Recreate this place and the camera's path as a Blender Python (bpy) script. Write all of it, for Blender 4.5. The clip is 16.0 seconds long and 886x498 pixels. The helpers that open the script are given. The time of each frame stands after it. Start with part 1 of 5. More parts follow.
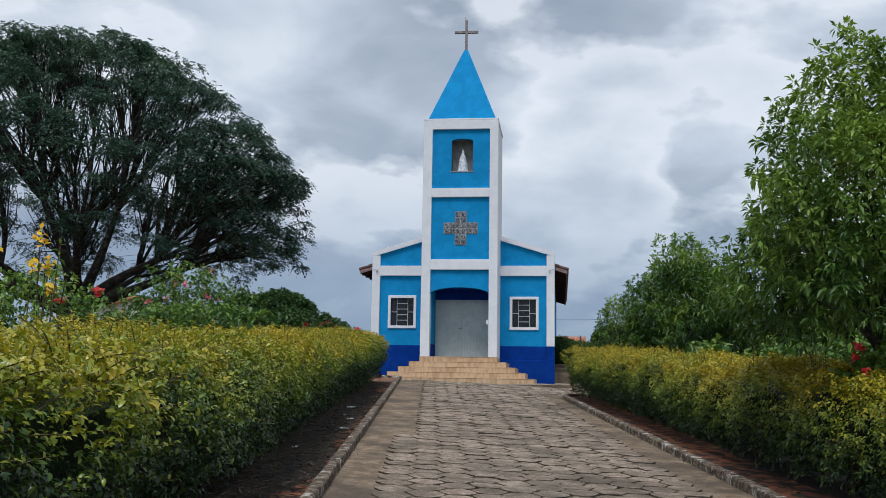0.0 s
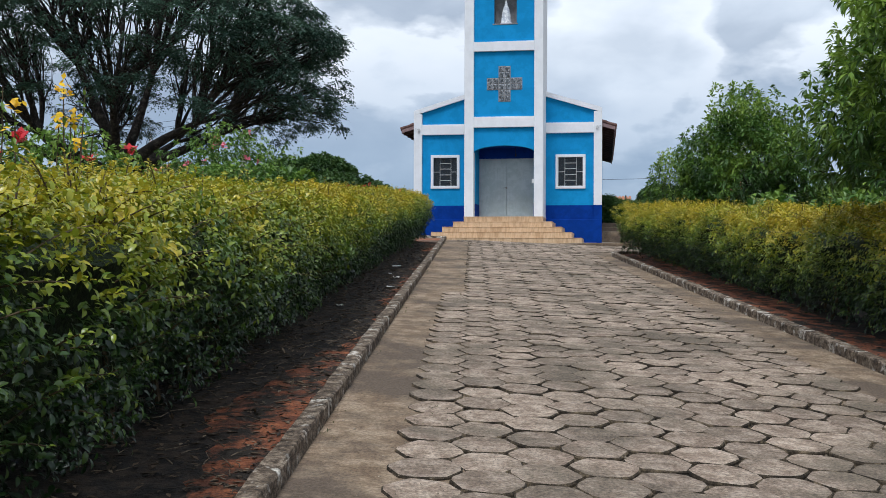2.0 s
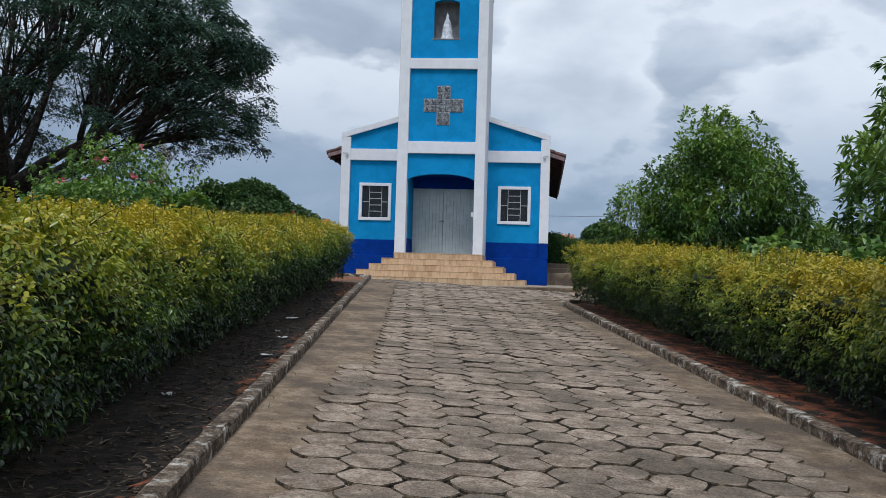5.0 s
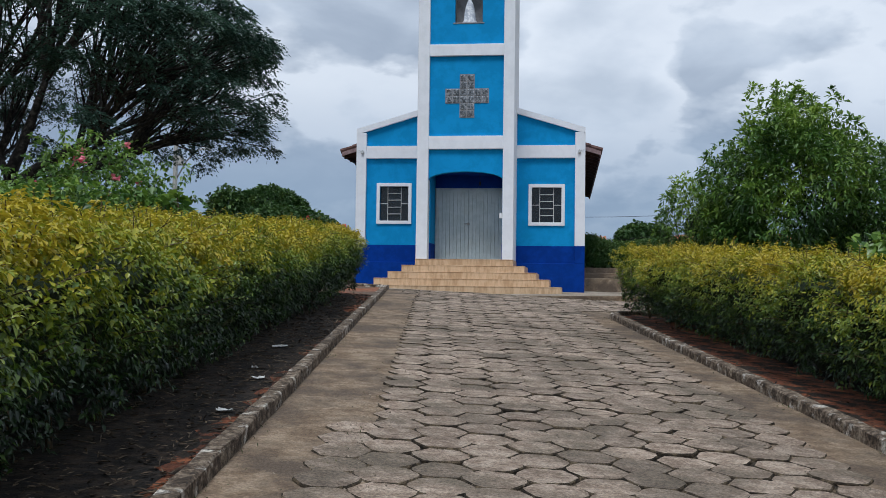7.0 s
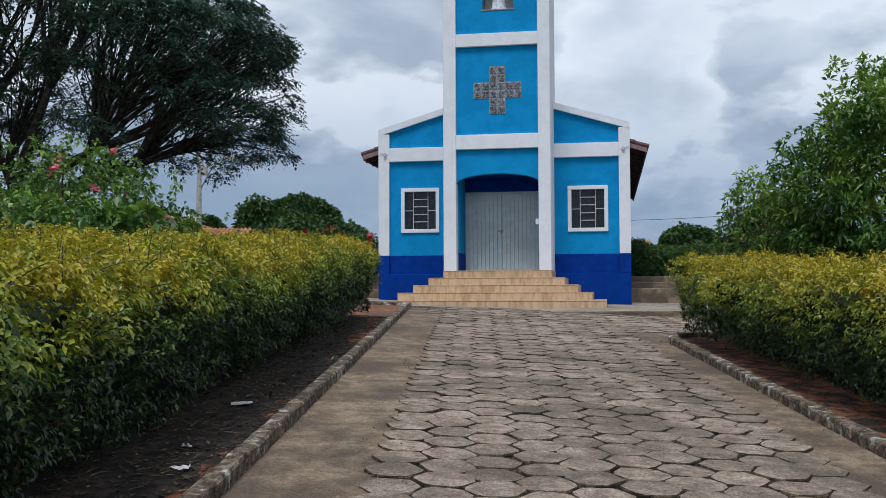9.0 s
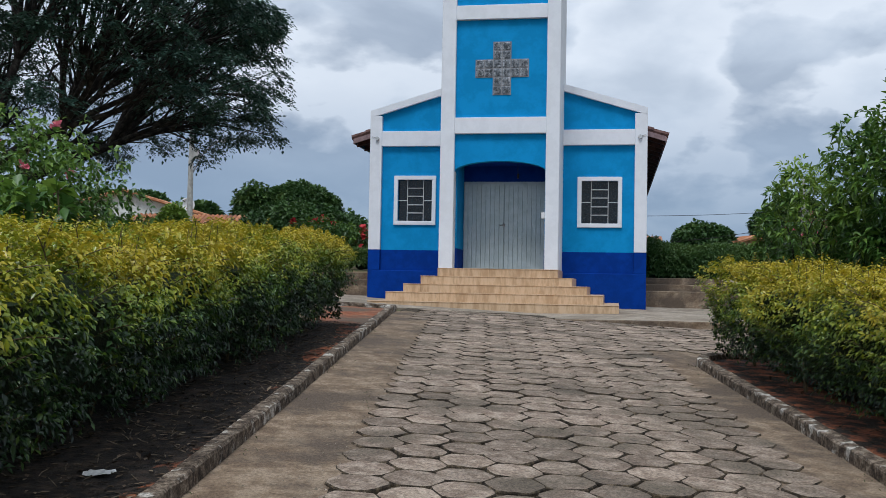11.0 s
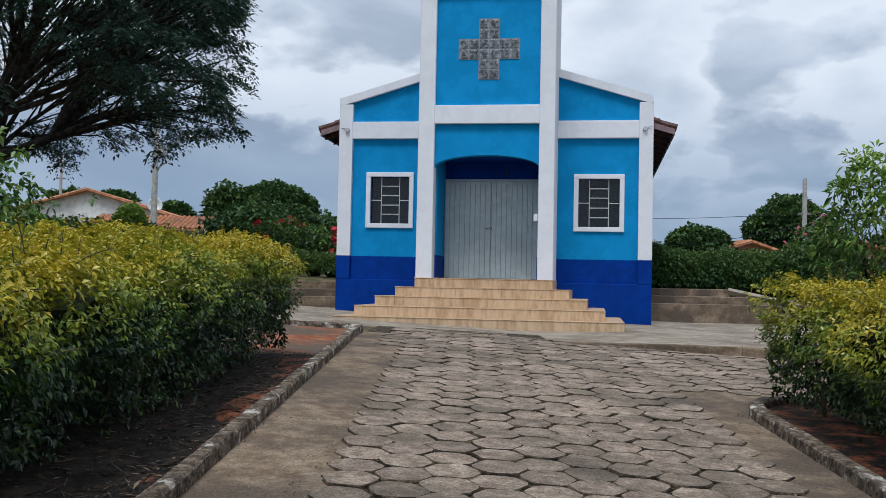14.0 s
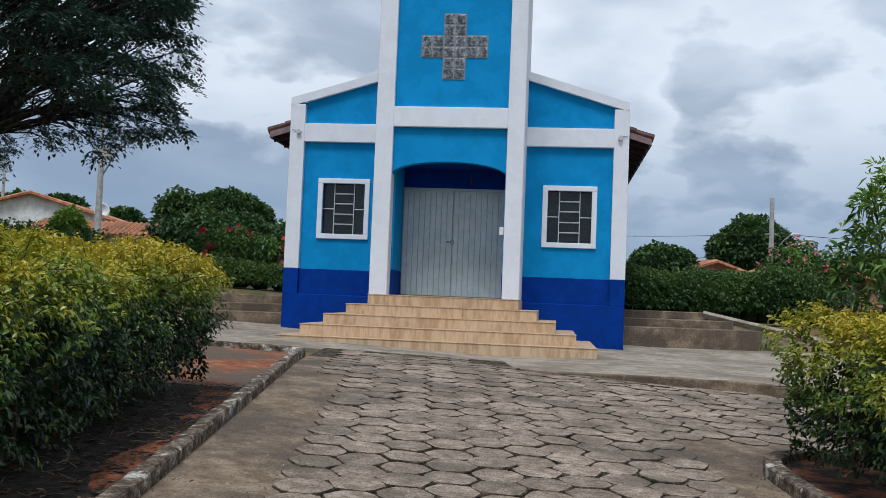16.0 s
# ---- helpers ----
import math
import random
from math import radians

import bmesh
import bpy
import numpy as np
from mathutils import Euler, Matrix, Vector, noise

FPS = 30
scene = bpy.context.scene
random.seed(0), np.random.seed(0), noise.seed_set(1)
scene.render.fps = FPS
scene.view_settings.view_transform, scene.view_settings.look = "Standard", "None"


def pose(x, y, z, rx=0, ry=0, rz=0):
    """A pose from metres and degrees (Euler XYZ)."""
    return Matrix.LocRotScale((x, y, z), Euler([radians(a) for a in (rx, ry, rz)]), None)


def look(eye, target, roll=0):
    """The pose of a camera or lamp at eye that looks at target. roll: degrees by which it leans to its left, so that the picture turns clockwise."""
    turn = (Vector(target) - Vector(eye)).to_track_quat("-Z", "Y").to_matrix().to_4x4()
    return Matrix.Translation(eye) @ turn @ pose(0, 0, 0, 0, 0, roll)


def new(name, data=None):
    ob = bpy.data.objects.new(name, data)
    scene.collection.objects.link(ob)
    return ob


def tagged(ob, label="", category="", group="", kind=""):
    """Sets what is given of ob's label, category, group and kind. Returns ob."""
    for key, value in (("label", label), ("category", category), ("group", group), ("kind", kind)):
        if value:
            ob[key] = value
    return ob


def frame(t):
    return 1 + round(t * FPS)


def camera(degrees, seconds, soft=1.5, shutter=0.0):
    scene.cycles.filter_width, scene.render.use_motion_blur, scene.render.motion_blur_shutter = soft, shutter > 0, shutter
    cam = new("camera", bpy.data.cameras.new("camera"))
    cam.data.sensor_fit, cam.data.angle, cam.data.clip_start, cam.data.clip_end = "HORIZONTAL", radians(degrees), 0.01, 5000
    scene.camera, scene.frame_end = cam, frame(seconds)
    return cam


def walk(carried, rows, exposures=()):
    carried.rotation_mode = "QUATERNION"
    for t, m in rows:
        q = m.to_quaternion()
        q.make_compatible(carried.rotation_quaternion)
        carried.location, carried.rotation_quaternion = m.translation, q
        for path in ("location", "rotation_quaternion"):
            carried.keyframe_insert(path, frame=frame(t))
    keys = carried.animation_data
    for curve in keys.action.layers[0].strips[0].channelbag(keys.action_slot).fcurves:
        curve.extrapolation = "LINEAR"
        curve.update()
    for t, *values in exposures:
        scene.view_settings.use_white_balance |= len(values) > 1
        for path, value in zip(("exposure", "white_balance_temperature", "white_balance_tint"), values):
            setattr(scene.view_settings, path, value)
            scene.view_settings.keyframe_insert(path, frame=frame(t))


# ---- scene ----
cam = camera(48.8, 16.0, 0.55)
PATH = [
    (0, (0.077, 0.13, 1.547), (0.1825, 2.1079, 1.8243), 0.89),
    (0.5, (0.076, 0.19, 1.51), (0.171, 2.1771, 1.7159), 0.39),
    (1, (0.045, 0.324, 1.474), (0.1465, 2.3201, 1.5461), 1.35),
    (1.5, (-0.029, 0.565, 1.467), (0.0273, 2.564, 1.4984), 0.88),
    (2, (0.017, 0.899, 1.448), (0.0417, 2.8988, 1.4476), 0.17),
    (2.5, (0.099, 1.36, 1.457), (0.1339, 3.3595, 1.4299), 1.02),
    (3, (0.166, 1.941, 1.501), (0.2332, 3.9396, 1.4696), 0.75),
    (3.5, (0.257, 2.552, 1.545), (0.4115, 4.546, 1.5414), 1.42),
    (4, (0.322, 3.205, 1.593), (0.4739, 5.199, 1.6223), 1.71),
    (4.2, (0.351, 3.473, 1.62), (0.5077, 5.4665, 1.6586), 1.56),
    (6.3, (0.515, 6.337, 1.713), (0.6287, 8.3318, 1.8019), 1.61),
    (6.5, (0.538, 6.609, 1.732), (0.6538, 8.6037, 1.8195), 1.16),
    (7, (0.613, 7.292, 1.784), (0.7083, 9.2882, 1.8613), 0.77),
    (7.5, (0.656, 7.97, 1.836), (0.7373, 9.9668, 1.9138), 0.98),
    (8, (0.76, 8.603, 1.889), (0.7991, 10.6006, 1.9786), 0.36),
    (8.5, (0.849, 9.195, 1.95), (0.8564, 11.1931, 2.0369), 0.34),
    (8.7, (0.887, 9.426, 1.973), (0.9048, 11.4239, 2.0618), -0.28),
    (10.8, (1.243, 11.942, 2.178), (1.2113, 13.9398, 2.2656), 0.94),
    (11, (1.246, 12.17, 2.193), (1.2452, 14.1688, 2.2637), 1.05),
    (11.5, (1.247, 12.682, 2.223), (1.2566, 14.6813, 2.2747), 0.86),
    (12, (1.247, 13.13, 2.262), (1.2455, 15.1293, 2.3139), 1.48),
    (12.5, (1.247, 13.583, 2.298), (1.2978, 15.5817, 2.3501), 1.41),
    (13, (1.269, 14.06, 2.336), (1.2978, 16.0593, 2.3791), 0.92),
    (13.5, (1.274, 14.534, 2.371), (1.3066, 16.5332, 2.4156), 1.36),
    (14, (1.339, 14.961, 2.386), (1.3732, 16.9593, 2.4616), 1.19),
    (14.5, (1.379, 15.391, 2.415), (1.3965, 17.3892, 2.4985), 1.84),
    (15, (1.391, 15.818, 2.441), (1.5053, 17.8122, 2.5413), 2.21),
    (15.5, (1.406, 16.22, 2.465), (1.5152, 18.2145, 2.5653), 1.88),
    (16, (1.411, 16.581, 2.469), (1.5274, 18.5748, 2.5748), 2.3),
]
walk(cam, [(t, look(eye, target, roll)) for t, eye, target, roll in PATH], [(0.0, 0.11, 6380, 10), (1.0, 0.28, 6380, 10), (2.0, 0.42, 6380, 10), (3.0, 0.27, 6380, 10), (4.0, 0.16, 6320, 10), (6.5, 0.12, 6230, 10), (16.0, 0.16, 6230, 10)])

# ---------------------------------------------------------------- light
world = bpy.data.worlds.new("sky")
scene.world = world
world.use_nodes = True
wt = world.node_tree
wt.nodes.clear()


def wnode(kind, **values):
    n = wt.nodes.new(kind)
    for k, v in values.items():
        if k == "operation":
            n.operation = v
        else:
            n.inputs[k].default_value = v
    return n


def wmath(op, a, b=None):
    n = wt.nodes.new("ShaderNodeMath")
    n.operation = op
    for i, v in enumerate((a, b)):
        if v is None:
            continue
        if isinstance(v, (int, float)):
            n.inputs[i].default_value = v
        else:
            wt.links.new(v, n.inputs[i])
    return n.outputs[0]


SUN_ELEVATION, SUN_AZIMUTH = 62.0, 196.0     # azimuth clockwise from +y
coord = wt.nodes.new("ShaderNodeTexCoord")
split = wt.nodes.new("ShaderNodeSeparateXYZ")
wt.links.new(coord.outputs["Generated"], split.inputs[0])
up = wmath("MAXIMUM", split.outputs[2], 0.0)
depth = wmath("ADD", up, 0.50)
flat = wt.nodes.new("ShaderNodeCombineXYZ")
wt.links.new(wmath("DIVIDE", split.outputs[0], depth), flat.inputs[0])
wt.links.new(wmath("DIVIDE", split.outputs[1], depth), flat.inputs[1])
wt.links.new(wmath("MULTIPLY", up, 1.6), flat.inputs[2])


def cloud_noise(scale, detail, rough, distort, offset):
    m = wt.nodes.new("ShaderNodeMapping")
    m.inputs["Location"].default_value = offset
    wt.links.new(flat.outputs[0], m.inputs["Vector"])
    n = wnode("ShaderNodeTexNoise", Scale=scale, Detail=detail, Roughness=rough, Distortion=distort)
    wt.links.new(m.outputs[0], n.inputs["Vector"])
    return n.outputs["Fac"]


def wramp(fac, stops):
    r = wt.nodes.new("ShaderNodeValToRGB")
    while len(r.color_ramp.elements) < len(stops):
        r.color_ramp.elements.new(0.5)
    for e, (p, c) in zip(r.color_ramp.elements, stops):
        e.position, e.color = p, (*c, 1)
    wt.links.new(fac, r.inputs[0])
    return r.outputs[0]


def bank(azimuth, elevation, reach, weight):
    """A mass of cloud round one direction of the sky, fading out at its reach in degrees."""
    a, e = radians(azimuth), radians(elevation)
    d = wt.nodes.new("ShaderNodeVectorMath")
    d.operation = "DOT_PRODUCT"
    d.inputs[1].default_value = (math.sin(a) * math.cos(e), math.cos(a) * math.cos(e), math.sin(e))
    wt.links.new(coord.outputs["Generated"], d.inputs[0])
    m = wt.nodes.new("ShaderNodeMapRange")
    m.interpolation_type = "SMOOTHSTEP"
    m.inputs[1].default_value, m.inputs[2].default_value = math.cos(radians(reach)), 1.0
    m.inputs[3].default_value, m.inputs[4].default_value = 0.0, weight
    wt.links.new(d.outputs["Value"], m.inputs[0])
    return m.outputs[0]


def total(first, *rest):
    for v in rest:
        first = wmath("ADD", first, v)
    return first


# a grey layer of stratus, and heaped clouds with bright rims before it
layer = total(wmath("MULTIPLY", cloud_noise(1.7, 4, 0.42, 0.1, (3.1, 1.7, 0.4)), 0.58),
              wmath("MULTIPLY", cloud_noise(5.5, 7, 0.52, 0.25, (0.3, 5.2, 1.0)), 0.42),
              bank(-11, 17, 11, 0.04), bank(-1, 14, 9, -0.12), bank(18, 17, 12, 0.03), bank(-20, 24, 10, -0.05), bank(8, 13, 9, 0.08), bank(-14, 9, 11, -0.10))
stratus = wramp(layer, [(0.34, (0.30, 0.355, 0.44)), (0.44, (0.40, 0.46, 0.545)), (0.52, (0.53, 0.595, 0.68)), (0.62, (0.71, 0.765, 0.83))])
heap = total(wmath("MULTIPLY", cloud_noise(3.6, 7, 0.46, 0.1, (1.9, 0.4, 2.2)), 0.72),
             wmath("MULTIPLY", cloud_noise(10.0, 5, 0.48, 0.1, (4.4, 2.1, 0.7)), 0.28),
             bank(9, 12.5, 8.5, 0.13), bank(24, 12.5, 6.5, 0.13), bank(-4, 9, 5, 0.07), bank(17, 8.5, 6, 0.05), -0.05)
body = wramp(heap, [(0.49, (0.86, 0.905, 0.955)), (0.54, (0.80, 0.845, 0.90)), (0.61, (0.67, 0.725, 0.795)), (0.72, (0.50, 0.56, 0.64))])
rim = wramp(heap, [(0.455, (0, 0, 0)), (0.50, (0.35, 0.35, 0.35)), (0.525, (0.75, 0.75, 0.75)), (0.58, (0.88, 0.88, 0.88))])
pile = wt.nodes.new("ShaderNodeMixRGB")
wt.links.new(rim, pile.inputs[0])
wt.links.new(stratus, pile.inputs[1])
wt.links.new(body, pile.inputs[2])
clouds = pile.outputs[0]
low = wramp(split.outputs[2], [(0.0, (0.0, 0.0, 0.0)), (0.05, (0.10, 0.10, 0.10)), (0.11, (0.42, 0.42, 0.42)), (0.20, (1, 1, 1))])
haze = wt.nodes.new("ShaderNodeMixRGB")
haze.inputs[1].default_value = (0.19, 0.28, 0.42, 1)
wt.links.new(low, haze.inputs[0])
wt.links.new(clouds, haze.inputs[2])
cover = wnode("ShaderNodeBackground", Strength=1.0)
wt.links.new(haze.outputs[0], cover.inputs[0])
sky = wt.nodes.new("ShaderNodeTexSky")
sky.sky_type = "NISHITA"
sky.sun_disc = False
sky.sun_elevation, sky.sun_rotation = radians(SUN_ELEVATION), radians(SUN_AZIMUTH)
clear = wnode("ShaderNodeBackground", Strength=0.10)
wt.links.new(sky.outputs[0], clear.inputs[0])
both = wt.nodes.new("ShaderNodeMixShader")
both.inputs[0].default_value = 0.88
wt.links.new(clear.outputs[0], both.inputs[1])
wt.links.new(cover.outputs[0], both.inputs[2])
out = wt.nodes.new("ShaderNodeOutputWorld")
wt.links.new(both.outputs[0], out.inputs[0])

sun = new("sun", bpy.data.lights.new("sun", "SUN"))
sun.data.energy, sun.data.angle, sun.data.color = 2.0, radians(18), (0.94, 0.975, 1.0)
_el, _az = radians(SUN_ELEVATION), radians(SUN_AZIMUTH)
sun.matrix_world = look((math.sin(_az) * math.cos(_el) * 60, math.cos(_az) * math.cos(_el) * 60, math.sin(_el) * 60), (0, 0, 0))


# ---------------------------------------------------------------- materials
def material(name, stops, scale=6.0, rough=0.8, bump=0.15, bump_scale=60.0, stain=None, stain_scale=0.7, stain_at=(0.5, 0.7),
             metal=0.0, spread=0.0, attribute="", gloss=0.3, stretch=(1, 1, 1), grain=0.0, grain_scale=130.0):
    """A surface: grain between the colour stops, a second, larger stain, and fine relief."""
    m = bpy.data.materials.new(name)
    m.use_nodes = True
    t = m.node_tree
    b = t.nodes["Principled BSDF"]
    b.inputs["Roughness"].default_value = rough
    b.inputs["Metallic"].default_value = metal
    b.inputs["Specular IOR Level"].default_value = gloss
    geo = t.nodes.new("ShaderNodeNewGeometry")
    mp = t.nodes.new("ShaderNodeMapping")
    mp.inputs["Scale"].default_value = stretch
    t.links.new(geo.outputs["Position"], mp.inputs["Vector"])

    def tex(s, detail=6, r=0.70):
        n = t.nodes.new("ShaderNodeTexNoise")
        n.inputs["Scale"].default_value, n.inputs["Detail"].default_value, n.inputs["Roughness"].default_value = s, detail, r
        t.links.new(mp.outputs[0], n.inputs["Vector"])
        return n.outputs["Fac"]

    fac = tex(scale)
    if attribute:
        a = t.nodes.new("ShaderNodeAttribute")
        a.attribute_name = attribute
        mul = t.nodes.new("ShaderNodeMath")
        mul.operation = "MULTIPLY_ADD"
        mul.inputs[1].default_value = 0.25
        t.links.new(fac, mul.inputs[0])
        sub = t.nodes.new("ShaderNodeMath")
        sub.operation = "SUBTRACT"
        sub.inputs[1].default_value = 0.125
        t.links.new(a.outputs["Fac"], sub.inputs[0])
        t.links.new(sub.outputs[0], mul.inputs[2])
        fac = mul.outputs[0]
    else:
        wide = t.nodes.new("ShaderNodeMapRange")
        wide.inputs[1].default_value, wide.inputs[2].default_value = 0.32, 0.68
        t.links.new(fac, wide.inputs[0])
        fac = wide.outputs[0]
    ramp = t.nodes.new("ShaderNodeValToRGB")
    while len(ramp.color_ramp.elements) < len(stops):
        ramp.color_ramp.elements.new(0.5)
    for e, (p, c) in zip(ramp.color_ramp.elements, stops):
        e.position, e.color = p, (*c, 1)
    t.links.new(fac, ramp.inputs[0])
    colour = ramp.outputs[0]
    if stain:
        sr = t.nodes.new("ShaderNodeMapRange")
        sr.inputs[1].default_value, sr.inputs[2].default_value = stain_at
        t.links.new(tex(stain_scale, 6, 0.65), sr.inputs[0])
        mix = t.nodes.new("ShaderNodeMixRGB")
        mix.inputs[2].default_value = (*stain, 1)
        t.links.new(sr.outputs[0], mix.inputs[0])
        t.links.new(colour, mix.inputs[1])
        colour = mix.outputs[0]
    if grain:
        gr = t.nodes.new("ShaderNodeMapRange")
        gr.inputs[1].default_value, gr.inputs[2].default_value = 0.36, 0.64
        gr.inputs[3].default_value, gr.inputs[4].default_value = 1 - grain, 1 + grain
        t.links.new(tex(grain_scale, 3, 0.75), gr.inputs[0])
        gh = t.nodes.new("ShaderNodeHueSaturation")
        t.links.new(gr.outputs[0], gh.inputs["Value"])
        t.links.new(colour, gh.inputs["Color"])
        colour = gh.outputs[0]
    if spread:
        oi = t.nodes.new("ShaderNodeObjectInfo")
        isl = t.nodes.new("ShaderNodeNewGeometry")
        add = t.nodes.new("ShaderNodeMath")
        add.operation = "ADD"
        t.links.new(oi.outputs["Random"], add.inputs[0])
        t.links.new(isl.outputs["Random Per Island"], add.inputs[1])
        fr = t.nodes.new("ShaderNodeMath")
        fr.operation = "FRACT"
        t.links.new(add.outputs[0], fr.inputs[0])
        rng = t.nodes.new("ShaderNodeMapRange")
        rng.inputs[3].default_value, rng.inputs[4].default_value = 1 - spread, 1 + spread
        t.links.new(fr.outputs[0], rng.inputs[0])
        hsv = t.nodes.new("ShaderNodeHueSaturation")
        t.links.new(rng.outputs[0], hsv.inputs["Value"])
        t.links.new(colour, hsv.inputs["Color"])
        colour = hsv.outputs[0]
    t.links.new(colour, b.inputs["Base Color"])
    if bump:
        bp = t.nodes.new("ShaderNodeBump")
        bp.inputs["Strength"].default_value, bp.inputs["Distance"].default_value = bump, 0.02
        t.links.new(tex(bump_scale, 4, 0.65), bp.inputs["Height"])
        t.links.new(bp.outputs[0], b.inputs["Normal"])
    return m


def leaf_material(name, stops, rough=0.5, through_light=0.25, gloss=0.4):
    m = material(name, stops, scale=3.0, rough=rough, bump=0.0, attribute="tint", gloss=gloss)
    t = m.node_tree
    b = t.nodes["Principled BSDF"]
    tr = t.nodes.new("ShaderNodeBsdfTranslucent")
    t.links.new(b.inputs["Base Color"].links[0].from_socket, tr.inputs[0])
    mix = t.nodes.new("ShaderNodeMixShader")
    mix.inputs[0].default_value = through_light
    t.links.new(b.outputs[0], mix.inputs[1])
    t.links.new(tr.outputs[0], mix.inputs[2])
    t.links.new(mix.outputs[0], t.nodes["Material Output"].inputs[0])
    return m


M = {}
M["white"] = material("white_paint", [(0.3, (0.72, 0.73, 0.765)), (0.7, (0.765, 0.775, 0.81))], 3, 0.7, 0.12, 90, (0.68, 0.685, 0.70), 1.1, (0.55, 0.8))
M["cyan"] = material("sky_blue_paint", [(0.3, (0.006, 0.228, 0.50)), (0.7, (0.009, 0.266, 0.58))], 2.5, 0.8, 0.14, 80, (0.006, 0.217, 0.49), 0.8, (0.5, 0.8), gloss=0.12)
M["blue"] = material("deep_blue_paint", [(0.3, (0.001, 0.030, 0.215)), (0.7, (0.0015, 0.040, 0.275))], 2.5, 0.8, 0.12, 80, (0.001, 0.03, 0.20), 0.9, (0.5, 0.8), gloss=0.10)
M["door"] = material("grey_steel", [(0.3, (0.40, 0.48, 0.51)), (0.7, (0.47, 0.55, 0.58))], 5, 0.42, 0.05, 40, (0.36, 0.42, 0.43), 1.3, (0.5, 0.75), 0.2)
M["bar"] = material("painted_bar", [(0.3, (0.46, 0.47, 0.48)), (0.7, (0.56, 0.57, 0.58))], 20, 0.5, 0.05)
M["tile"] = material("beige_ceramic_tile", [(0.25, (0.45, 0.295, 0.170)), (0.5, (0.545, 0.375, 0.230)), (0.75, (0.61, 0.435, 0.280))], 9, 0.42, 0.04, 50,
                     (0.34, 0.20, 0.10), 5.0, (0.60, 0.80), spread=0.055, stretch=(1, 1, 0.22))
M["grout"] = material("grout", [(0.3, (0.44, 0.305, 0.185)), (0.7, (0.52, 0.37, 0.23))], 20, 0.9)
M["concrete"] = material("worn_concrete", [(0.25, (0.165, 0.111, 0.071)), (0.5, (0.238, 0.168, 0.110)), (0.75, (0.315, 0.235, 0.162))], 5.0, 0.9, 1.0, 38,
                         (0.118, 0.086, 0.062), 1.3, (0.44, 0.60), grain=0.30, grain_scale=55.0)
M["slab"] = material("pale_concrete", [(0.25, (0.235, 0.188, 0.140)), (0.5, (0.305, 0.252, 0.193)), (0.75, (0.385, 0.325, 0.255))], 4, 0.9, 0.35, 40,
                     (0.185, 0.145, 0.105), 0.7, (0.46, 0.62), grain=0.20, grain_scale=60.0)
M["paver"] = material("concrete_paver", [(0.25, (0.212, 0.153, 0.113)), (0.5, (0.302, 0.228, 0.172)), (0.75, (0.385, 0.303, 0.235))], 9, 0.92, 1.0, 48,
                      (0.150, 0.118, 0.086), 1.3, (0.45, 0.62), spread=0.20, grain=0.40, grain_scale=55.0)
M["joint"] = material("sandy_joint", [(0.25, (0.018, 0.013, 0.008)), (0.5, (0.050, 0.037, 0.024)), (0.8, (0.13, 0.096, 0.060)), (1.0, (0.19, 0.145, 0.095))], 11, 0.95, 0.8, 60, grain=0.4, grain_scale=80.0)
M["kerb"] = material("kerb_concrete", [(0.2, (0.048, 0.034, 0.024)), (0.50, (0.125, 0.090, 0.063)), (0.85, (0.27, 0.215, 0.16))], 13, 0.92, 1.0, 45,
                     (0.52, 0.48, 0.42), 6.0, (0.56, 0.64), spread=0.14, grain=0.45, grain_scale=50.0)
M["soil"] = material("dark_litter_soil", [(0.3, (0.010, 0.008, 0.0065)), (0.5, (0.021, 0.016, 0.012)), (0.8, (0.046, 0.031, 0.022))], 9, 0.95, 0.9, 35,
                     (0.10, 0.036, 0.020), 0.9, (0.67, 0.76))
M["red_soil"] = material("red_soil", [(0.3, (0.20, 0.062, 0.028)), (0.6, (0.30, 0.10, 0.045)), (0.8, (0.34, 0.15, 0.08))], 6, 0.95, 0.7, 40,
                         (0.12, 0.085, 0.06), 1.0, (0.42, 0.56))
M["spill"] = material("damp_red_earth", [(0.3, (0.11, 0.040, 0.022)), (0.55, (0.185, 0.060, 0.028)), (0.8, (0.29, 0.100, 0.045))], 5, 0.95, 0.9, 40,
                      (0.024, 0.018, 0.013), 4.5, (0.45, 0.54), grain=0.3, grain_scale=60.0)
M["ground"] = material("grassy_ground", [(0.3, (0.055, 0.075, 0.022)), (0.5, (0.10, 0.10, 0.04)), (0.7, (0.17, 0.12, 0.07))], 3, 0.95, 0.6, 20,
                       (0.22, 0.10, 0.05), 0.4, (0.52, 0.68))
M["wood"] = material("dark_roof_wood", [(0.3, (0.045, 0.018, 0.014)), (0.7, (0.085, 0.035, 0.028))], 8, 0.7, 0.2)
M["clay"] = material("clay_tile", [(0.3, (0.34, 0.13, 0.06)), (0.6, (0.48, 0.20, 0.10)), (0.8, (0.55, 0.30, 0.18))], 4, 0.85, 0.3, 30, (0.16, 0.09, 0.06), 1.0, (0.5, 0.75), spread=0.15)
M["old_tile"] = material("dark_old_tile", [(0.3, (0.07, 0.035, 0.030)), (0.7, (0.13, 0.07, 0.06))], 6, 0.85, 0.3, 30)
M["fascia"] = material("fascia_board", [(0.3, (0.20, 0.13, 0.13)), (0.7, (0.28, 0.19, 0.19))], 8, 0.7, 0.1)
M["bark"] = material("dark_bark", [(0.3, (0.018, 0.016, 0.015)), (0.6, (0.04, 0.034, 0.03)), (0.8, (0.075, 0.065, 0.055))], 5, 0.95, 0.8, 25)
